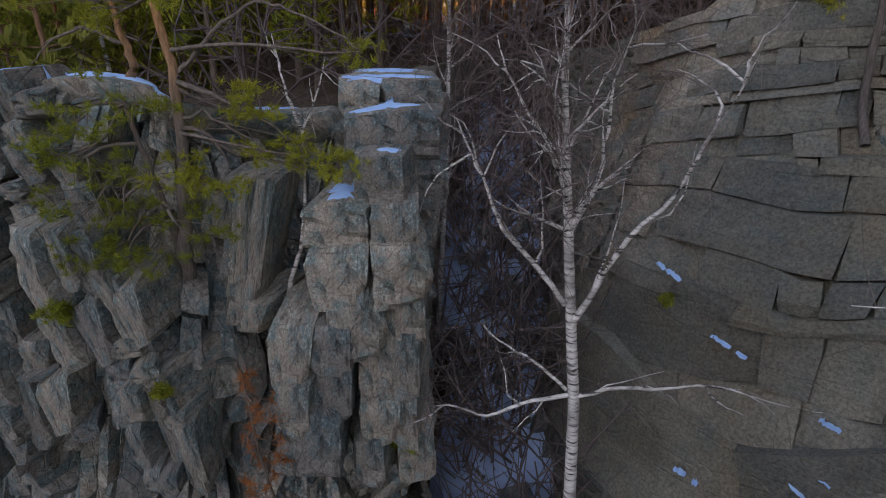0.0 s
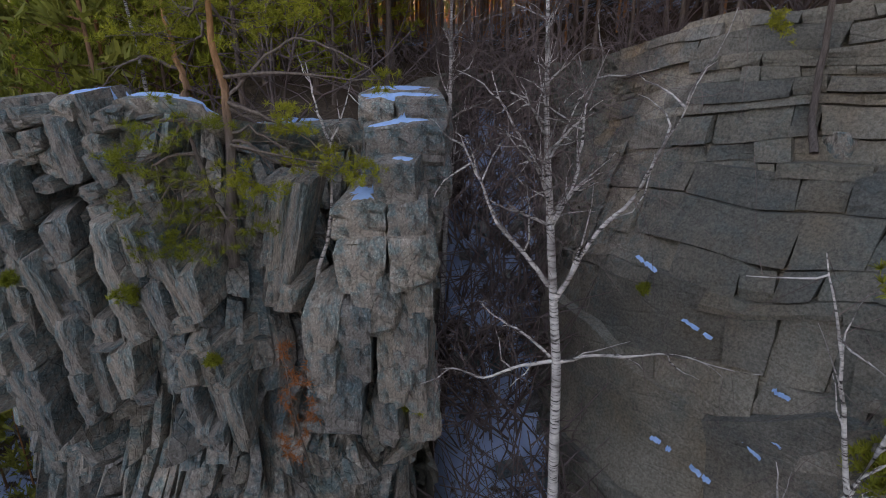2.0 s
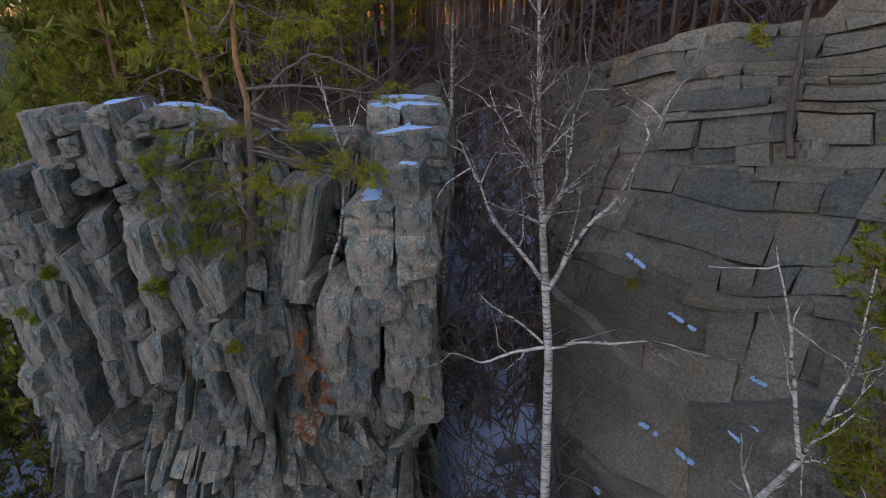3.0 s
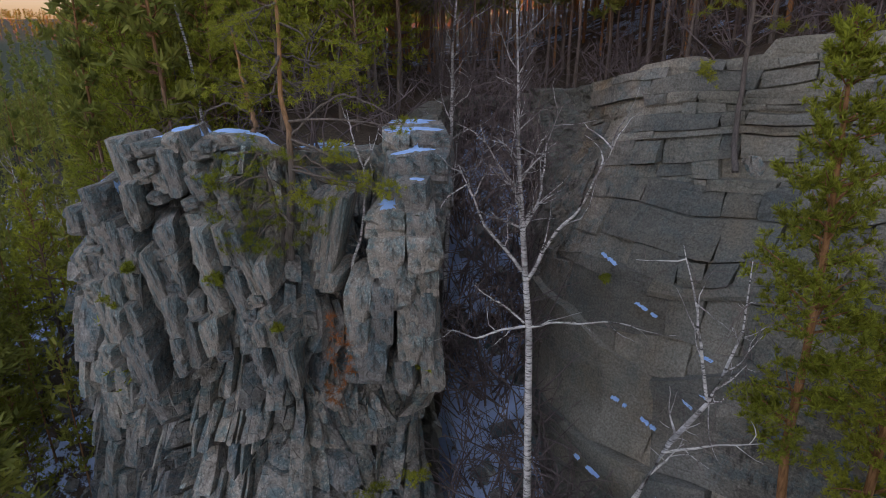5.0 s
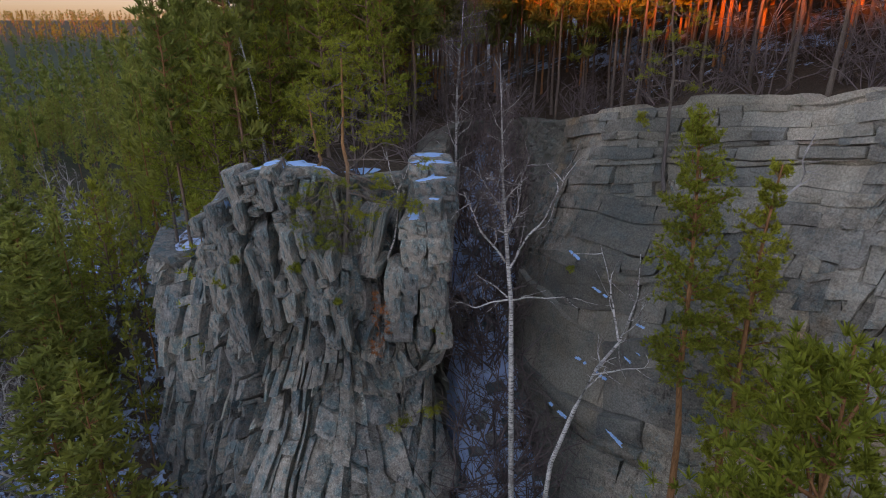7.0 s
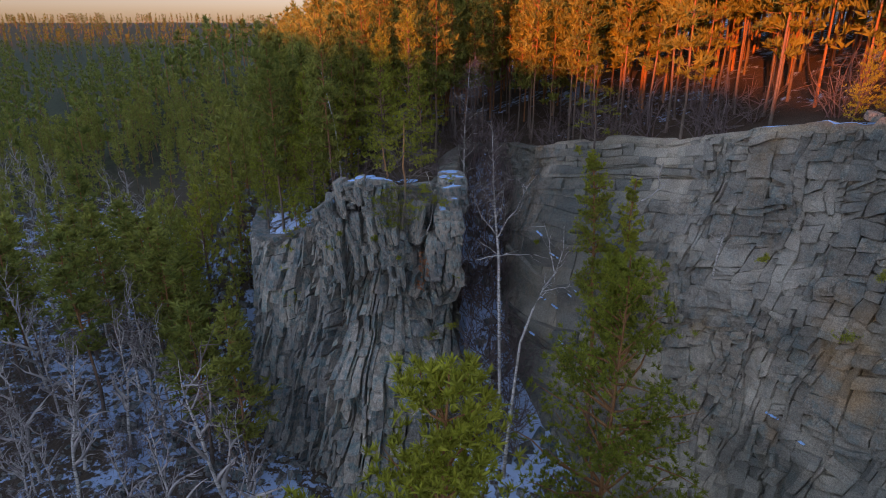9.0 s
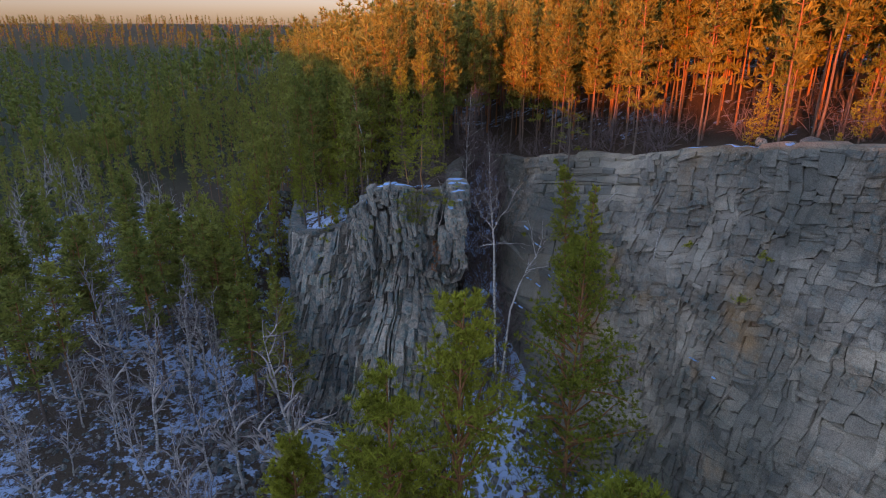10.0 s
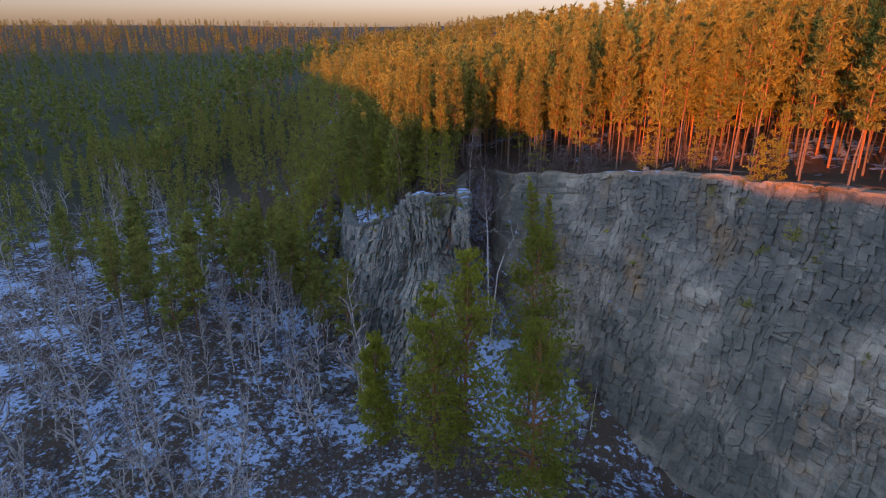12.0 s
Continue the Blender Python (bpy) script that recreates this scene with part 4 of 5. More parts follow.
# pines before the east wall and on the quarry floor
tall = dict(crown_from=0.5, reach=2.4, whorls=26, per=4, clump=24, blades=20, blade_len=0.16, blade_w=0.11, trunk_r=0.25)
pine_thing("pine_tree", "slim orange-barked pine beside the quarry wall", dict(tall, seed=31, height=27.9, lean=(-2.4, 0), crown_from=0.60, reach=2.0, whorls=22, flat=0.5, clump=20), (10.2, 6.6, 10.5))
pine_thing("pine_tree", "slim narrow pine close to the quarry wall", dict(tall, seed=32, height=25.5, reach=1.5, crown_from=0.42, flat=0.45, clump=16), (11.5, 6.2, 11.0))
big = dict(flat=0.55, crown_from=0.2, whorls=24, per=4, clump=24, blades=18, blade_len=0.30, blade_w=0.14, trunk_r=0.22)
FLOOR_PINES = [(-1.8, -19, 37.0, 7.0), (-5.8, -22, 34.0, 6.0), (4.2, -30, 33.5, 7.5), (8.3, -3, 34.6, 7.6), (-13.5, -14, 24, 3.8)]
for k, (x, y, top, reach) in enumerate(FLOOR_PINES):
    p = on_ground(x, y)
    pine_thing("pine_tree", "dense young pine on the quarry floor", dict(big, seed=40 + k, height=top - p[2], reach=reach), p, 40 * k, group="pines on the quarry floor")

# the forest
rng = np.random.default_rng(7)
protos = []
for k in range(5):
    spec = dict(seed=60 + k, height=22.0, crown_from=0.27 + 0.04 * k, reach=2.4, whorls=19, per=3, clump=6, blades=6, blade_len=0.58, blade_w=0.17, trunk_r=0.135, sides=6, rings=7, limb_n=2)
    protos.append(pine_thing("forest_pine", "tall straight pine with a high olive crown", spec, (0, 0, -200 - 40 * k), needle=NEEDLE_FAR, group="forest pines"))
spots = []


def scatter(count, x0, x1, y0, y1, keep, gap):
    """Places on the ground that keep() allows, no two nearer than gap."""
    got = []
    cell = {}
    for a, b in spots:
        cell.setdefault((int(a // gap), int(b // gap)), []).append((a, b))
    for _ in range(6):
        xs, ys = rng.uniform(x0, x1, count * 4), rng.uniform(y0, y1, count * 4)
        zs, ds = ground_height(xs, ys)
        for x, y, z, d in zip(xs, ys, zs, ds):
            if len(got) >= count:
                return got
            if not keep(x, y, d):
                continue
            i, j = int(x // gap), int(y // gap)
            if any((x - a) ** 2 + (y - b) ** 2 < gap * gap for p in (-1, 0, 1) for q in (-1, 0, 1) for a, b in cell.get((i + p, j + q), ())):
                continue
            cell.setdefault((i, j), []).append((x, y))
            spots.append((x, y))
            got.append((float(x), float(y), float(z)))
    return got


used = [False] * 5
for x, y, z in scatter(240, -45, 75, -45, 62, lambda x, y, d: 1.8 < d < 22 and not (-12 < x < 3 and y < 25), 2.1):
    k = int(rng.integers(5))
    m = pose(x, y, z - 0.2, rng.normal() * 1.2, rng.normal() * 1.2, rng.uniform(0, 360)) @ Matrix.Scale(rng.uniform(0.68, 0.98), 4)
    if not used[k]:
        protos[k].matrix_basis = m
        used[k] = True
    else:
        c = copy_thing(protos[k], Matrix())
        c.matrix_basis = m
for k in range(5):
    if not used[k]:
        protos[k].matrix_basis = pose(40 + 3 * k, 60, 45)


def wood(name, label, count, region, keep, gap, spec, sizes, mat, variants=3):
    """A wood too deep to count: trunks, limbs and crowns of many trees in one mesh."""
    vs, fs, n0, mats = [], [], 0, []
    kinds = [pine_parts(**dict(spec, seed=spec["seed"] + q)) for q in range(variants)]
    for x, y, z in scatter(count, *region, keep, gap):
        trunk, limbs, crown = kinds[int(rng.integers(variants))]
        a, s = rng.uniform(0, 2 * math.pi), rng.uniform(*sizes)
        rot = np.array([[math.cos(a), -math.sin(a), 0], [math.sin(a), math.cos(a), 0], [0, 0, 1]]) * s
        for v, f, q in ((np.vstack(trunk.v), np.vstack(trunk.f), 1), (*crown, 0)):
            vs.append(v @ rot.T + (x, y, z - 0.2))
            fs.append(f + n0)
            mats.append(np.full(len(f), q, np.int32))
            n0 += len(v)
    me = mesh_arrays(name, np.vstack(vs), np.vstack(fs), mat)
    me.materials.append(PINE_BARK)
    me.polygons.foreach_set("material_index", np.concatenate(mats))
    return tagged(new(name, me), label, "forest", kind="stuff")


low = dict(seed=80, height=22.0, crown_from=0.28, reach=2.5, whorls=12, per=3, clump=4, blades=5, blade_len=1.0, blade_w=0.18, trunk_r=0.14, sides=4, rings=3, limb_n=2)
wood("pine_wood", "deep stand of tall pines on the plateau", 850, (-60, 100, -50, 95), lambda x, y, d: 8 < d < 55 and not (-24 < x < 4 and y < 36), 2.0, dict(low, blades=4, blade_len=0.85, whorls=11), (0.72, 1.0), NEEDLE_FAR)
wood("valley_wood", "dark pines of the valley below the cliffs", 440, (-150, -24, 22, 190), lambda x, y, d: (d < -3 or d > 1) and y > 55 - 0.9 * (x + 60) * (x > -60) and not (x < -58 and y < 145 and rng.uniform() < 0.8), 3.0, dict(low, crown_from=0.3, blades=4, blade_len=0.85, clump=4, reach=2.7), (0.55, 0.9), NEEDLE_FAR)
tiny = dict(seed=90, height=20.0, crown_from=0.3, reach=2.6, whorls=5, per=2, clump=3, blades=3, blade_len=1.9, blade_w=0.26, trunk_r=0.2, sides=3, rings=2, limb_n=1)
wood("far_wood", "far wooded hills", 3900, (-1100, 700, 140, 1500), lambda x, y, d: rng.uniform() < 0.12 + 0.9 * math.exp(-(y - 140) / 260) * math.exp(-max(0, abs(x + 150) - 250) / 250), 4.2, tiny, (0.8, 1.1), NEEDLE_FAR)

# bushy young pines along the western rim and on its ledges
bush = []
for k in range(3):
    bush.append(pine_thing("young_pine", "bushy young pine on the cliff's rim", dict(seed=140 + k, height=11.0, crown_from=0.1, reach=2.1, whorls=16, per=4, clump=8, blades=8, blade_len=0.26, blade_w=0.13, trunk_r=0.1, sides=6, rings=6, limb_n=2), (0, 0, 0), group="rim pines"))
for n_, (x, y, z) in enumerate(scatter(34, -40, -8, 12, 60, lambda x, y, d: 0.3 < d < 7 and x < -14, 1.7) + scatter(14, -40, -22, 26, 60, lambda x, y, d: -12 < d < -2, 2.4)
                              + scatter(30, -28, -3, 19, 46, lambda x, y, d: 1.5 < d < 16, 2.2)):
    m = pose(x, y, z - 0.2, 0, 0, rng.uniform(0, 360)) @ Matrix.Scale(rng.uniform(0.75, 1.35), 4)
    if n_ < 3:
        bush[n_].matrix_basis = m
    else:
        copy_thing(bush[n_ % 3], Matrix()).matrix_basis = m

# tall pines standing at the foot of the western cliff
places = scatter(14, -95, -38, 26, 80, lambda x, y, d: d < -5, 4.2) + [(x, y, 0) for x, y in (
    (-21.9, 15.3), (-27, 18.5), (-49.8, 17.3), (-53.2, 16.0), (-57, 33.6), (-39.7, 37), (-44.2, 42.8), (-34.6, 30.2), (-36.5, 32.6), (-31, 27), (-49, 49), (-66, 69), (-62.3, 23.8), (-70, 40))]
for x, y, z in places:
    k = int(rng.integers(5))
    z = on_ground(x, y)[2]
    copy_thing(protos[k], Matrix()).matrix_basis = pose(x, y, z, 0, 0, rng.uniform(0, 360)) @ Matrix.Diagonal((1.5, 1.5, rng.uniform(0.85, 1.12), 1))

# bare birches of the valley
vb = []
for k in range(3):
    vb.append(birch_thing("bare_birch", "bare grey birch with a haze of fine twigs",
              dict(seed=100 + k, height=15.0, trunk_r=0.16, limbs_n=12, limb_from=0.25, limb_len=4.5, twigs=4, coarse=True, hang=0.3, rise=1.6, thin=3.8, lean=(1.0 * (k - 1), 0.4)), (-30 - 4 * k, 5, 0), group="valley birches", limb_mat=PALE_TWIG))
n_ = 0
for x, y, z in [(-16.7, -1.1, 2.0), (-19.4, 9.0, 1.5), (-8.0, -4.0, 3.0)] + scatter(95, -150, -58, 30, 150, lambda x, y, d: d < -3, 3.4) + scatter(100, -95, -14, -52, 70, lambda x, y, d: d < -5 and (x < -24 or y < -4), 2.4):
    m = pose(x, y, z - 0.2, rng.normal() * 4, rng.normal() * 4, rng.uniform(0, 360)) @ Matrix.Scale(1.7 if n_ == 0 else rng.uniform(0.6, 1.2), 4)
    if n_ < 3:
        vb[n_].matrix_basis = m
    else:
        copy_thing(vb[n_ % 3], Matrix()).matrix_basis = m
    n_ += 1


# ---- loose and standing rock ----
def chunk(seed, nx=4, nz=6, cuts=9):
    """A broken block of rock about one unit half-size: a boxy lump cut by chance planes."""
    rng = np.random.default_rng(seed)
    bm = bmesh.new()
    bmesh.ops.create_grid(bm, x_segments=1, y_segments=1, size=1)
    bm.clear()
    pts, fs = [], []
    index = {}
    dims = (nx, nx, nz)

    def vid(i, j, k):
        if (i, j, k) not in index:
            index[(i, j, k)] = len(pts)
            pts.append((2 * i / dims[0] - 1, 2 * j / dims[1] - 1, 2 * k / dims[2] - 1))
        return index[(i, j, k)]
    for ax in range(3):
        b, c = (ax + 1) % 3, (ax + 2) % 3
        for side in (0, dims[ax]):
            for p in range(dims[b]):
                for q in range(dims[c]):
                    quad = []
                    for dp, dq in ((0, 0), (1, 0), (1, 1), (0, 1)):
                        ijk = [0, 0, 0]
                        ijk[ax], ijk[b], ijk[c] = side, p + dp, q + dq
                        quad.append(vid(*ijk))
                    fs.append(quad if side else quad[::-1])
    bm.free()
    v = np.array(pts)
    v = v + rng.normal(size=v.shape) * 0.012
    for _ in range(cuts):
        n_ = unit(rng.normal(size=3) * (1, 1, 0.8))
        d = 0.80 * np.abs(n_).sum() * rng.uniform(0.96, 1.16)
        over = np.maximum(v @ n_ - d, 0)
        v = v - over[:, None] * n_
    ang = np.arctan2(v[:, 1], v[:, 0])
    if nx > 3:
        d = 0.03 * fbm(ang * 3 + seed, v[:, 2] * 1.1, 3, seed) - 0.05 * (np.abs(np.mod(v[:, 2] * 1.3 + 0.2 * np.sin(2 * ang) + 0.37 * seed, 1.0) - 0.5) < 0.05)
        v = v * (1 + d[:, None] * (1, 1, 0.3))
    v[:, 0] += 0.03 * v[:, 2] * math.sin(seed)
    return mesh_arrays("rock_block", v, fs, ROCK_A)


HERO = [chunk(500 + k, 5, 8, 16) for k in range(8)]


def set_block(parent, x0, x1, z0, z1, front, depth, k, lean=0.0, turn=0.0):
    ob = part("rock_block", HERO[k % 8], parent)
    ob.matrix_basis = pose((x0 + x1) / 2, front + depth / 2, (z0 + z1) / 2, 0, lean, turn) @ Matrix.Diagonal(((x1 - x0) / 1.75, depth / 1.8, (z1 - z0) / 1.8, 1))
    return ob


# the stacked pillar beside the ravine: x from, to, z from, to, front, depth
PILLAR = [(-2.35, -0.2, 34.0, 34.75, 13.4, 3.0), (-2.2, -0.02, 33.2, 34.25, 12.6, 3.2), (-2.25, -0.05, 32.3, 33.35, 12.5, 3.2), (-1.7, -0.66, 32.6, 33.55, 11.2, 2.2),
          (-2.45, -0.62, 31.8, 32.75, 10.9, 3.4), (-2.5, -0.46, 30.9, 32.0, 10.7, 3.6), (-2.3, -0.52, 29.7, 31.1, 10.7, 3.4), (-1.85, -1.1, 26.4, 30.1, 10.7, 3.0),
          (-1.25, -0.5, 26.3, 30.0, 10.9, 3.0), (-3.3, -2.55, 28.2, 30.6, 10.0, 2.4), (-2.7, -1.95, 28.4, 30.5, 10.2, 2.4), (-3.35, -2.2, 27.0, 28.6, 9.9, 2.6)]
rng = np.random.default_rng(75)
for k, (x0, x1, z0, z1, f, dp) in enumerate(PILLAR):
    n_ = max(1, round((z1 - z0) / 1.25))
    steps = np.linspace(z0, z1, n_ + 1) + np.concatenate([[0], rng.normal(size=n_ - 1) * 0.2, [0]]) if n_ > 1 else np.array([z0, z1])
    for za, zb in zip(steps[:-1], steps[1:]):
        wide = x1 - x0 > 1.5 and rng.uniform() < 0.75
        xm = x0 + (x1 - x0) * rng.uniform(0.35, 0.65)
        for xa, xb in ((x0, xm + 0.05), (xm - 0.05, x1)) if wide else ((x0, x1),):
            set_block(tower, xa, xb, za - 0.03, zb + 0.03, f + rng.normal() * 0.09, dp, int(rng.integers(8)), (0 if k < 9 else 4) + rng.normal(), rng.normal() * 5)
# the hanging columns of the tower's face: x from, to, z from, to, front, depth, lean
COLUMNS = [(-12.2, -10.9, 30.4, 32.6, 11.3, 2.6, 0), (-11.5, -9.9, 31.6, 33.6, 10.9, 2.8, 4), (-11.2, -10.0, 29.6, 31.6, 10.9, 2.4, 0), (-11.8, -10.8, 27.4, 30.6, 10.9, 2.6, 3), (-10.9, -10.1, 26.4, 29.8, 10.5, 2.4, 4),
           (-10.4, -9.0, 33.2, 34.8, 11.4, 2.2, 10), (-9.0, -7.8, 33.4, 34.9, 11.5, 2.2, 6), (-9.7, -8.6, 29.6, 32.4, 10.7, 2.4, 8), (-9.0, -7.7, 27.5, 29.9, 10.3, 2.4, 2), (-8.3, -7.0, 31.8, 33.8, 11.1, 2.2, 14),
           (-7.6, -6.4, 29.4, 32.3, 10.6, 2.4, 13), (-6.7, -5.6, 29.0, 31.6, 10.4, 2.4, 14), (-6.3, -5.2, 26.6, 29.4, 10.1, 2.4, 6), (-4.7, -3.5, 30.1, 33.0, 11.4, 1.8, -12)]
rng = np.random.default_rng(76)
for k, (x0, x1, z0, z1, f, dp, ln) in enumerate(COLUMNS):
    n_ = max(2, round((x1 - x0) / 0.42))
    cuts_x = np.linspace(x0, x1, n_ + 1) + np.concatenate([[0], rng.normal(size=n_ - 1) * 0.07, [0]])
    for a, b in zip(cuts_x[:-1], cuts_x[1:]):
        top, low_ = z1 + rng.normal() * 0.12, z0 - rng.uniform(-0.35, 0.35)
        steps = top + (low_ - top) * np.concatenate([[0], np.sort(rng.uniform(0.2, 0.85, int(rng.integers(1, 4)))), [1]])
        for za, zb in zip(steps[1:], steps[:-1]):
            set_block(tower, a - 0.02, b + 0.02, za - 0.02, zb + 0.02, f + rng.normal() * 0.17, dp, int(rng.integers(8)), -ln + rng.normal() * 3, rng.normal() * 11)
rng = np.random.default_rng(77)

# snow lying on the ledges, draped over what is under it
bpy.context.view_layer.update()
DEPS = bpy.context.evaluated_depsgraph_get()


def rock_below(x, y, z, deep):
    p = Vector((x, y, z))
    for _ in range(8):
        hit, place, nrm, _, ob, _ = scene.ray_cast(DEPS, p, Vector((0, 0, -1)), distance=deep)
        if not hit:
            return None
        if ob.name.split(".")[0] in ("rock_block", "blockwork", "ground") or ob.name.startswith("rock_face"):
            return place.z
        deep -= p.z - place.z + 0.01
        p = place - Vector((0, 0, 0.01))
    return None


def islands(faces):
    """Splits faces into lots that hang together."""
    lots = []
    for f in faces:
        f = [int(i) for i in f]
        touch = [q for q in lots if q[0].intersection(f)]
        lot = (set(f), [f])
        for q in touch:
            lot = (lot[0] | q[0], lot[1] + q[1])
            lots.remove(q)
        lots.append(lot)
    return [q[1] for q in lots if len(q[1]) >= 5]


def lay_snow(verts, faces, label):
    for lot in islands(faces):
        used_ = sorted({i for f in lot for i in f})
        back = {i: k for k, i in enumerate(used_)}
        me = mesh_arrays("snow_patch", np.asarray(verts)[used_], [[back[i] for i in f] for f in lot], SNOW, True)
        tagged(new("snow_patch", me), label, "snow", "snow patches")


def snow_patch(x, y, z, rx_, ry_, seed, turn=0):
    z0 = rock_below(x, y, z + 0.9, 2.4)
    if z0 is None:
        return
    n_, m_ = 36, 8
    a = np.linspace(0, 2 * math.pi, n_, endpoint=False)
    rng_ = np.random.default_rng(seed)
    edge = 1 + 0.28 * np.sin(2 * a + seed) + 0.2 * np.sin(3 * a + 2 * seed) + 0.16 * np.sin(5 * a + seed * 3) + rng_.normal(size=n_) * 0.1
    ct, st = math.cos(radians(turn)), math.sin(radians(turn))
    V, drop = [], []
    for q in np.linspace(0, 1, m_):
        for t, e in zip(a, edge):
            lx, ly = rx_ * q * e * math.cos(t), ry_ * q * e * math.sin(t)
            wx, wy = x + lx * ct - ly * st, y + lx * st + ly * ct
            g = rock_below(wx, wy, z0 + 0.5, 1.0)
            drop.append(g is None or g < z0 - 0.3 or g > z0 + 0.22)
            V.append((wx, wy, (z0 - 0.3 if g is None else max(g, z0 - 0.32)) + (0.045 * (1 - q ** 2) if q < 1 else -0.05)))
    f = grid_faces(m_, n_).tolist() + [[r * n_ + n_ - 1, r * n_, (r + 1) * n_, (r + 1) * n_ + n_ - 1] for r in range(m_ - 1)]
    f = [q for q in f if not any(drop[i] for i in q)]
    lay_snow(V, f, "thin patch of old snow lying on a rock ledge")


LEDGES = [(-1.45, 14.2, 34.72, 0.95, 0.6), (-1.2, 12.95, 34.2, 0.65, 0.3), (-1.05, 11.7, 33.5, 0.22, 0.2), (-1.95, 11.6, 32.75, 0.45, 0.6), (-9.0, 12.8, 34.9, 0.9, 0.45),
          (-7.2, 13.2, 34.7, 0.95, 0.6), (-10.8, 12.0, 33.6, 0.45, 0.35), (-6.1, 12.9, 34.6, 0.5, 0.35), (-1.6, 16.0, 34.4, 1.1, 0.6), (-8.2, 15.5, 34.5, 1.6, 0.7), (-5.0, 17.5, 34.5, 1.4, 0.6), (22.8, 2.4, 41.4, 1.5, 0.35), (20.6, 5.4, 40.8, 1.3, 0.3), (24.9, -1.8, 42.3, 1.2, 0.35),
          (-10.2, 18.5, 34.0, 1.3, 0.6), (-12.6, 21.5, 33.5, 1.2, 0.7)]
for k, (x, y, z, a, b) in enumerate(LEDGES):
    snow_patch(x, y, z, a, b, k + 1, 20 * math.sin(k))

# rubble of the valley and the ravine
vs, fs, n0 = [], [], 0
stone = chunk(600, 1, 1, 5)
sv = np.array([p.co[:] for p in stone.vertices])
sf = np.array([p.vertices[:] for p in stone.polygons])
xs, ys = rng.uniform(-75, 16, 9000), rng.uniform(-60, 60, 9000)
zs, ds = ground_height(xs, ys)
for x, y, z, d in zip(xs, ys, zs, ds):
    if d > -1.0:
        continue
    s_ = rng.uniform(0.12, 0.55) * (1.2 if d > -18 else 0.7)
    rot = np.array(Euler(rng.uniform(0, 6.3, 3)).to_matrix())
    vs.append((sv * (s_, s_ * 0.8, s_ * 0.5)) @ rot.T + (x, y, z))
    fs.append(sf + n0)
    n0 += len(sv)
tagged(new("rubble", mesh_arrays("rubble", np.vstack(vs), np.vstack(fs), ROCK_A)), "scattered grey stones lying in the snow", "rubble", kind="stuff")

# bare shrubs
RAVINE = [(x, y) for y in range(8, 34, 2) for x in (0.9, 2.6, 4.4)]
sh = []
for k in range(3):
    rs = np.random.default_rng(700 + k)
    lm = Limbs()
    for q in range(11):
        st = bent(rs, (rs.normal() * 0.2, rs.normal() * 0.2, 0), rs.normal(size=3) * (0.5, 0.5, 0) + (0, 0, 1), rs.uniform(2.0, 4.5), 6, 0.0, 0.14)
        lm.tube(st, np.linspace(0.035, 0.014, 7), 3)
        for w in range(7):
            lm.tube(bent(rs, st[rs.integers(2, 7)], rs.normal(size=3) + (0, 0, 0.5), rs.uniform(0.5, 1.5), 2, 0, 0.2), [0.018, 0.014, 0.008], 3)
    sh.append(tagged(new("bare_shrub", lm.mesh("bare_shrub", SHRUB)), "leafless brown shrub of many thin stems", "shrub", "bare shrubs"))
rng = np.random.default_rng(78)
for n_, (x, y, z) in enumerate(scatter(230, -85, 22, -55, 45, lambda x, y, d: d < -2, 1.6) + scatter(50, -12, 40, -10, 40, lambda x, y, d: 0.8 < d < 12 and not (x < -4 and y < 15), 1.3)):
    m = pose(x, y, z - 0.1, 0, 0, rng.uniform(0, 360)) @ Matrix.Scale(rng.uniform(0.6, 1.4), 4)
    if n_ < 3:
        sh[n_].matrix_basis = m
    else:
        copy_thing(sh[n_ % 3], Matrix()).matrix_basis = m
for n_, (x, y) in enumerate(RAVINE):
    x, y = x + rng.normal() * 0.5, y + rng.normal() * 0.7
    copy_thing(sh[n_ % 3], Matrix()).matrix_basis = pose(*on_ground(x, y, 0.1), rng.normal() * 8, rng.normal() * 8, rng.uniform(0, 360)) @ Matrix.Scale(rng.uniform(1.0, 2.1), 4)


# ---- small things of the rock ----
def boulder(name, label, x, y, z, size, k, turn=0):
    ob = tagged(new(name, HERO[k % 8]), label, "boulder")
    ob.matrix_basis = pose(x, y, z, 4, -6, turn) @ Matrix.Diagonal((*size, 1))


boulder("boulder", "grey angular boulder resting on a wall ledge", 11.75, 15.4, 33.2, (0.42, 0.45, 0.5), 2, 20)
boulder("boulder", "flat pale slab lying on the plateau's edge", 25.6, -2.2, 42.2, (0.7, 0.5, 0.22), 5, 30)
boulder("boulder", "low weathered boulder on the plateau's edge", 23.8, 1.6, 41.5, (0.45, 0.4, 0.25), 1, 70)

# sawn stump and a leaning post beside it
lm = Limbs()
lm.tube([(17.2, 17.5, 37.0), (17.2, 17.5, 37.5), (17.2, 17.5, 38.0), (17.2, 17.5, 38.02)], [0.34, 0.28, 0.26, 0.02], 12)
tagged(new("tree_stump", lm.mesh("tree_stump", DEAD_BARK)), "weathered grey sawn stump on the plateau", "stump")
lm = Limbs()
lm.tube([(18.6, 16.0, 37.0), (18.62, 16.0, 37.8), (18.7, 16.0, 38.5)], [0.05, 0.05, 0.04], 7)
tagged(new("wooden_post", lm.mesh("wooden_post", DEAD_BARK)), "thin weathered wooden post standing near the rim", "post")
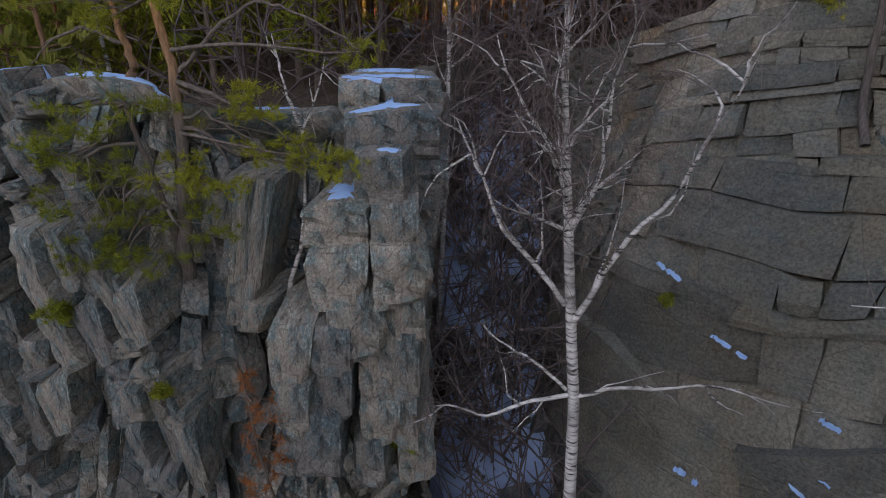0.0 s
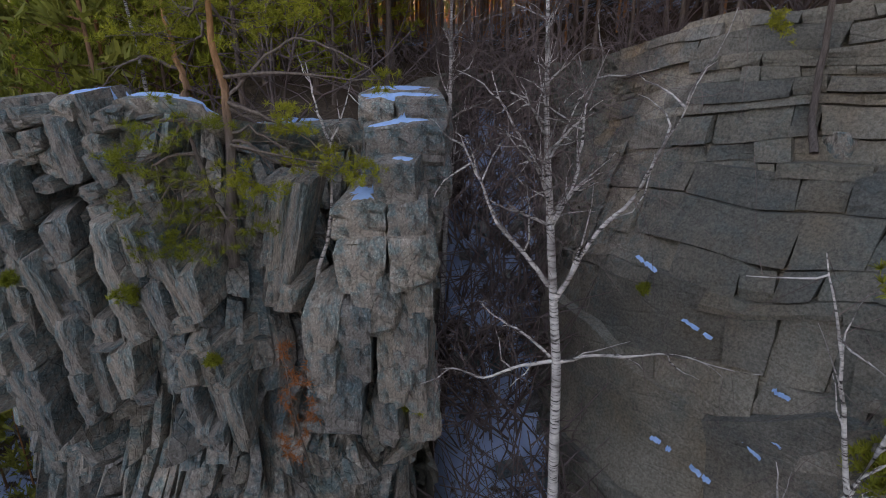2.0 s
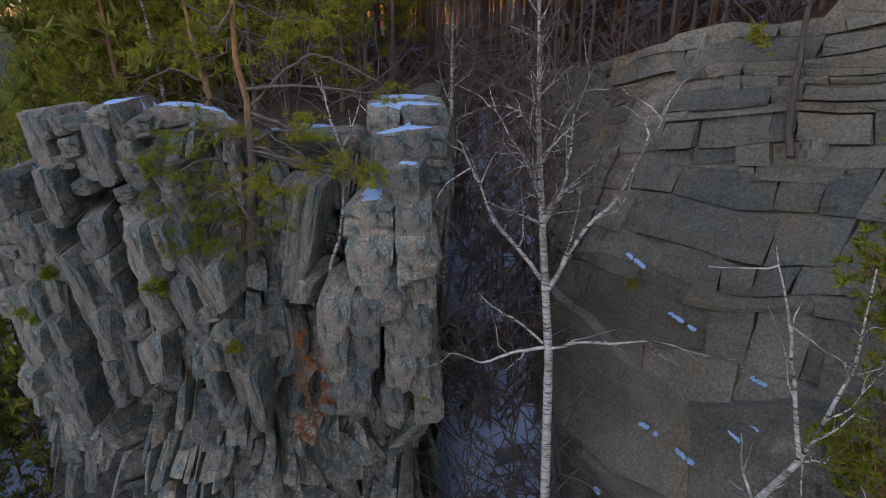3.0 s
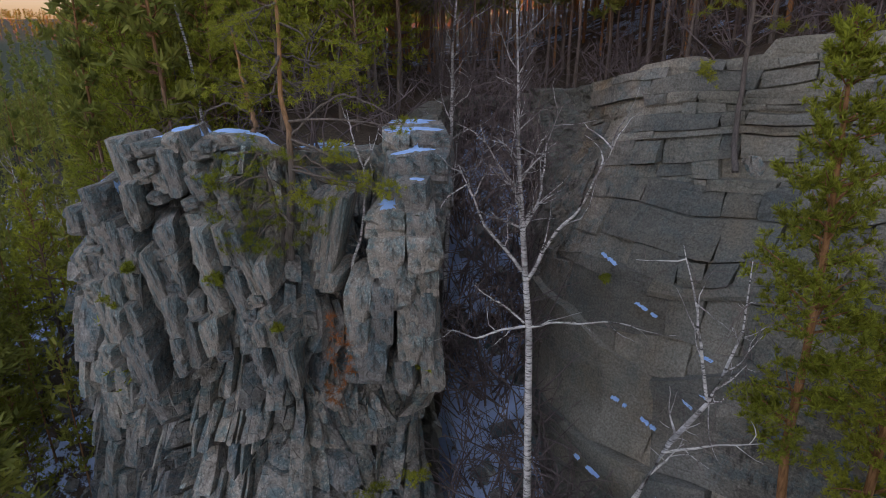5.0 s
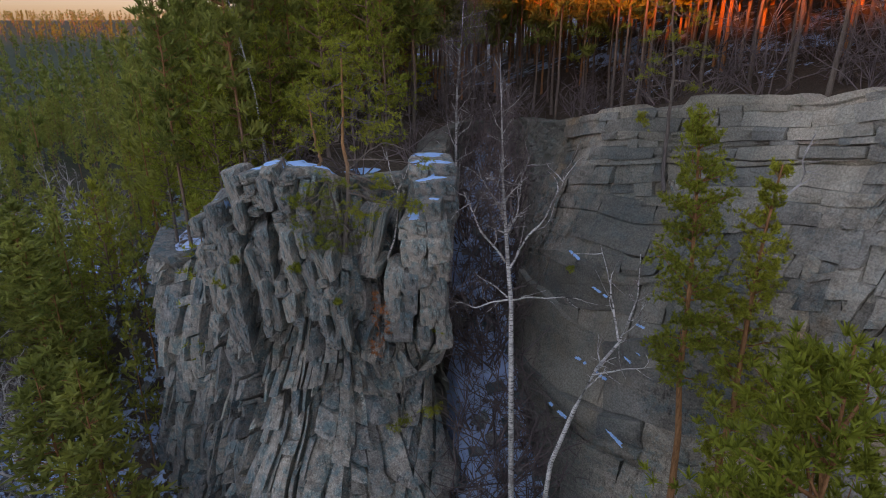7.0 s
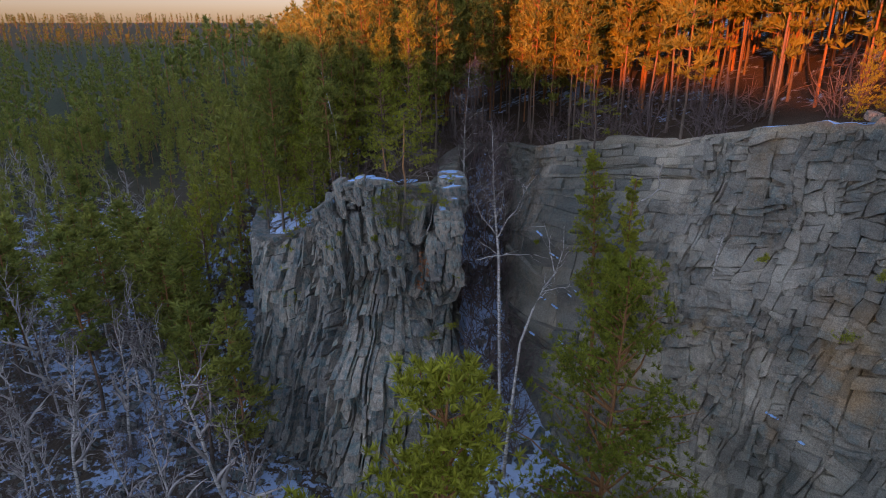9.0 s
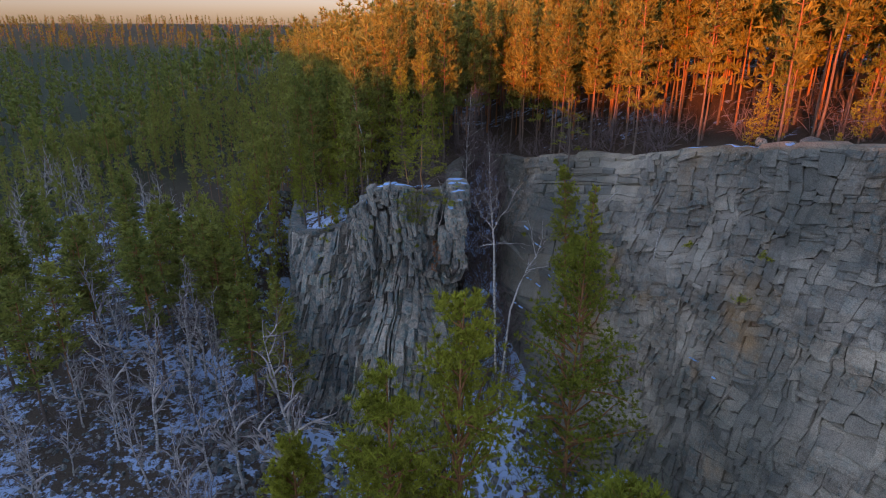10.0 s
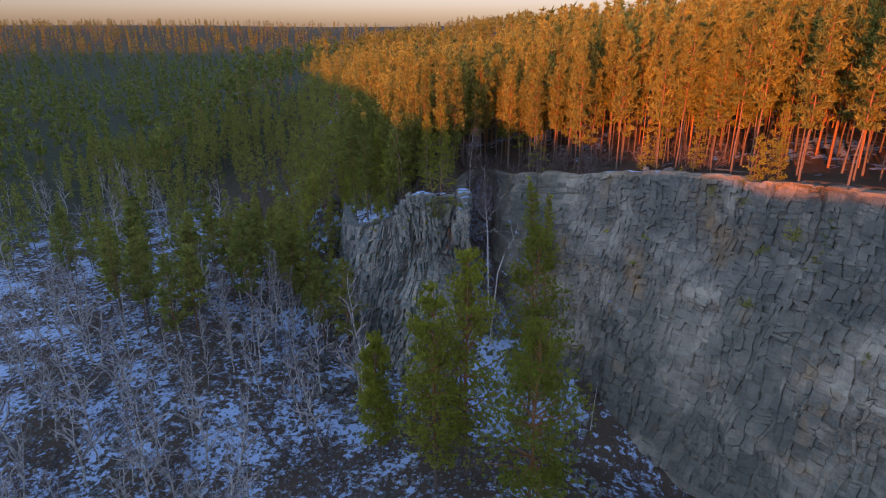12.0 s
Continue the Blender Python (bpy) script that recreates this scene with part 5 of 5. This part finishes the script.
# fallen logs on the plateau edge
for k, (x, y, t_) in enumerate([(20.5, 12.5, 20), (31.5, -8.0, -30)]):
    px, py, pz = on_ground(x, y, -0.12)
    lm = Limbs()
    lm.tube([(-2.2, 0, 0), (-0.8, 0.08, 0.03), (0.8, 0, 0.02), (2.3, -0.1, 0.05)], [0.14, 0.13, 0.11, 0.07], 8)
    ob = tagged(new("fallen_log", lm.mesh("fallen_log", DEAD_BARK)), "grey fallen log lying on brown litter", "log")
    ob.matrix_basis = pose(px, py, pz, 0, 0, t_)

# bleached dead tree bent out of the wall
rs = np.random.default_rng(31)
lm = Limbs()
trunk_ = np.array([(13.4, 10.0, 33.9), (13.9, 9.5, 34.4), (14.3, 9.4, 34.9), (14.4, 9.4, 35.4), (14.2, 9.4, 35.9), (14.35, 9.4, 36.5), (14.5, 9.4, 37.0)])
lm.tube(trunk_, np.linspace(0.07, 0.02, 7), 7)
for k in range(9):
    lm.tube(bent(rs, trunk_[rs.integers(1, 7)], rs.normal(size=3) + (0, -0.3, 0.5), rs.uniform(0.5, 1.2), 4, 0, 0.3), np.linspace(0.022, 0.006, 5), 4)
tagged(new("dead_tree", lm.mesh("dead_tree", PALE_TWIG)), "small bleached dead tree bent out of the wall", "tree")
# a thin dead birch standing before the wall
for x, y, z0, z1 in ((17.1, 4.4, 29.4, 33.2), (16.4, -9.5, 3.0, 14.0)):
    root = tagged(new("dead_birch"), "thin broken white birch stem against the wall", "tree")
    lm = Limbs()
    lm.tube([(x, y, z0), (x + 0.1, y, (z0 + z1) / 2), (x + 0.35, y, z1)], [0.09, 0.07, 0.03], 7)
    part("trunk", lm.mesh("trunk", BIRCH), root)
    lm = Limbs()
    for k in range(6):
        lm.tube(bent(rs, (x + 0.1, y, z0 + (z1 - z0) * rs.uniform(0.5, 0.95)), rs.normal(size=3) * (1, 1, 0.4) + (0, -0.4, 0.3), rs.uniform(0.4, 1.0), 4, 0, 0.3), np.linspace(0.018, 0.006, 5), 4)
    part("branch", lm.mesh("branch", PALE_TWIG), root)


def seedling(x, y, z, size, seed, label):
    """A little conifer or bush rooted in a crack."""
    rs = np.random.default_rng(seed)
    lm, cs = Limbs(), []
    for k in range(6):
        st = bent(rs, (0, 0.15, -0.1), rs.normal(size=3) * (0.8, 0.3, 0.3) + (0, -0.5, 0.7), size * rs.uniform(0.6, 1.1), 4, 0.0, 0.25)
        lm.tube(st, np.linspace(0.016, 0.006, 5), 4)
        for q in range(3):
            cs.append(st[2 + q] + rs.normal(size=(4, 3)) * 0.13 * size)
    root = tagged(new("seedling"), label, "plant", "plants in cracks")
    part("stem", lm.mesh("stem", DEAD_BARK), root)
    c = np.vstack(cs)
    part("foliage", mesh_arrays("foliage", *tufts(rs, c, np.tile((0, -0.2, 0.5), (len(c), 1)), 16, 0.16 * max(1.0, size * 0.7), 0.09, 0.9), NEEDLE), root)
    root.matrix_basis = pose(x, y, z) @ Matrix.Scale(0.75, 4)


for k, (x, y, z, sz) in enumerate([(-7.47, 10.35, 30.7, 0.6), (-5.55, 9.95, 29.2, 0.3), (-11.1, 10.7, 29.8, 0.6), (-10.2, 10.5, 31.0, 0.35), (-3.05, 11.5, 21.2, 1.0), (-1.2, 10.6, 22.8, 0.8), (-0.9, 10.9, 27.2, 0.4)]):
    seedling(x, y, z, sz, 800 + k, "yellow-green pine seedling in a rock crack")
for k, (x, y, z, sz) in enumerate([(19.2, 2.2, 32.1, 0.7), (22.9, -3.8, 33.2, 1.0), (21.8, -3.4, 29.1, 1.2), (30.3, -18.1, 29.7, 1.7), (32.6, -20.1, 38.9, 2.2), (36.9, -30, 29.6, 1.2), (27.5, -11, 41.2, 1.6), (9.6, 16.4, 36.5, 0.7), (31.4, -17.5, 36.5, 1.4), (6.4, 15.4, 28.5, 0.5)]):
    seedling(x, y, z, sz, 820 + k, "small green bush growing from the quarry wall")

# young pines leaning over the east rim
for k, (x, y, sc) in enumerate([(28.2, -10.4, 0.75), (30.6, -14.0, 0.95), (33.8, -20.5, 0.8), (23.0, 2.6, 0.5), (36.5, -25.5, 0.7), (17.4, 9.4, 0.4), (26.0, -5.2, 0.45), (29.4, -12.6, 0.6), (32.0, -16.4, 0.65), (35.0, -22.6, 0.9), (32.6, -13.2, 0.8), (27.4, -4.6, 0.7), (24.6, 1.8, 0.6), (38.6, -26.0, 0.9)]):
    copy_thing(bush[k % 3], Matrix()).matrix_basis = pose(*on_ground(x + 0.6, y + 0.6, 0.3), 0, -4, 50 * k) @ Matrix.Scale(sc, 4)


def snow_streak(x, y, z, length, width, slope, seed):
    """Snow caught along a sloping crack of the wall: a thin lens that follows the face."""
    u_, best = U_EAST, 1e9
    for u in np.linspace(U_EAST - 3, U_EAST + 40, 500):
        r = rim_at(np.array(u))
        s_ = r[2] - z
        p = face_point(np.array(u), np.array(s_), swell_beds(np.array([u]), np.array([s_]))[0])
        d = math.hypot(p[0] - x, p[1] - y)
        if d < best:
            best, u_, s0 = d, u, s_
    rng_ = np.random.default_rng(seed)
    n_, m_ = 22, 5
    T, W = np.meshgrid(np.linspace(-1, 1, n_), np.linspace(-1, 1, m_), indexing="ij")
    half = width * np.clip(1 - T ** 2, 0, 1) * np.clip(3.0 * vnoise(T * 4 + 9 * seed, T * 0, 7) - 1.1, 0, 1.4)
    U = u_ + length / 2 * T
    S = s0 + slope * length / 2 * T + half * W + 0.02 * rng_.normal(size=(n_, 1))
    out = swell_beds(U, S) + 0.16 + 0.10 * W + 0.07 * (1 - W ** 2)
    f = [q for q in grid_faces(n_, m_) if half.ravel()[q].max() > 0.15 * width]
    lay_snow(face_point(U, S, out).reshape(-1, 3), f, "narrow streak of snow caught in a sloping crack")


for k, (x, y, z, ln, w, sl) in enumerate([(6.31, 16.34, 28.97, 0.7, 0.09, 0.5), (7.36, 14.02, 27.69, 0.8, 0.08, 0.5), (9.26, 11.84, 26.9, 0.9, 0.06, 0.3), (8.28, 11.92, 25.2, 1.6, 0.12, 0.5), (6.49, 13.3, 23.9, 0.5, 0.12, 0.4),
                                          (7.44, 12.16, 23.6, 0.7, 0.1, 0.5), (8.9, 11.3, 25.6, 0.7, 0.08, 0.4), (8.0, 10.74, 20.9, 2.2, 0.16, 0.6), (5.5, 13.85, 20.5, 0.8, 0.15, 0.5), (20.6, -1.0, 22.5, 0.8, 0.08, 0.3), (21.5, -3.0, 21.8, 0.7, 0.08, 0.3)]):
    snow_streak(x, y, z, 1.3 * ln, 0.25 * w, 0.8 * sl, k)

# more bare birches that fill the snowy valley floor
for n_, (x, y, z) in enumerate(scatter(70, -95, -20, -46, 40, lambda x, y, d: d < -5 and (x < -24 or y < -4), 1.7)):
    m = pose(x, y, z - 0.2, rng.normal() * 4, rng.normal() * 4, rng.uniform(0, 360)) @ Matrix.Scale(rng.uniform(0.6, 1.15), 4)
    copy_thing(vb[n_ % 3], Matrix()).matrix_basis = m
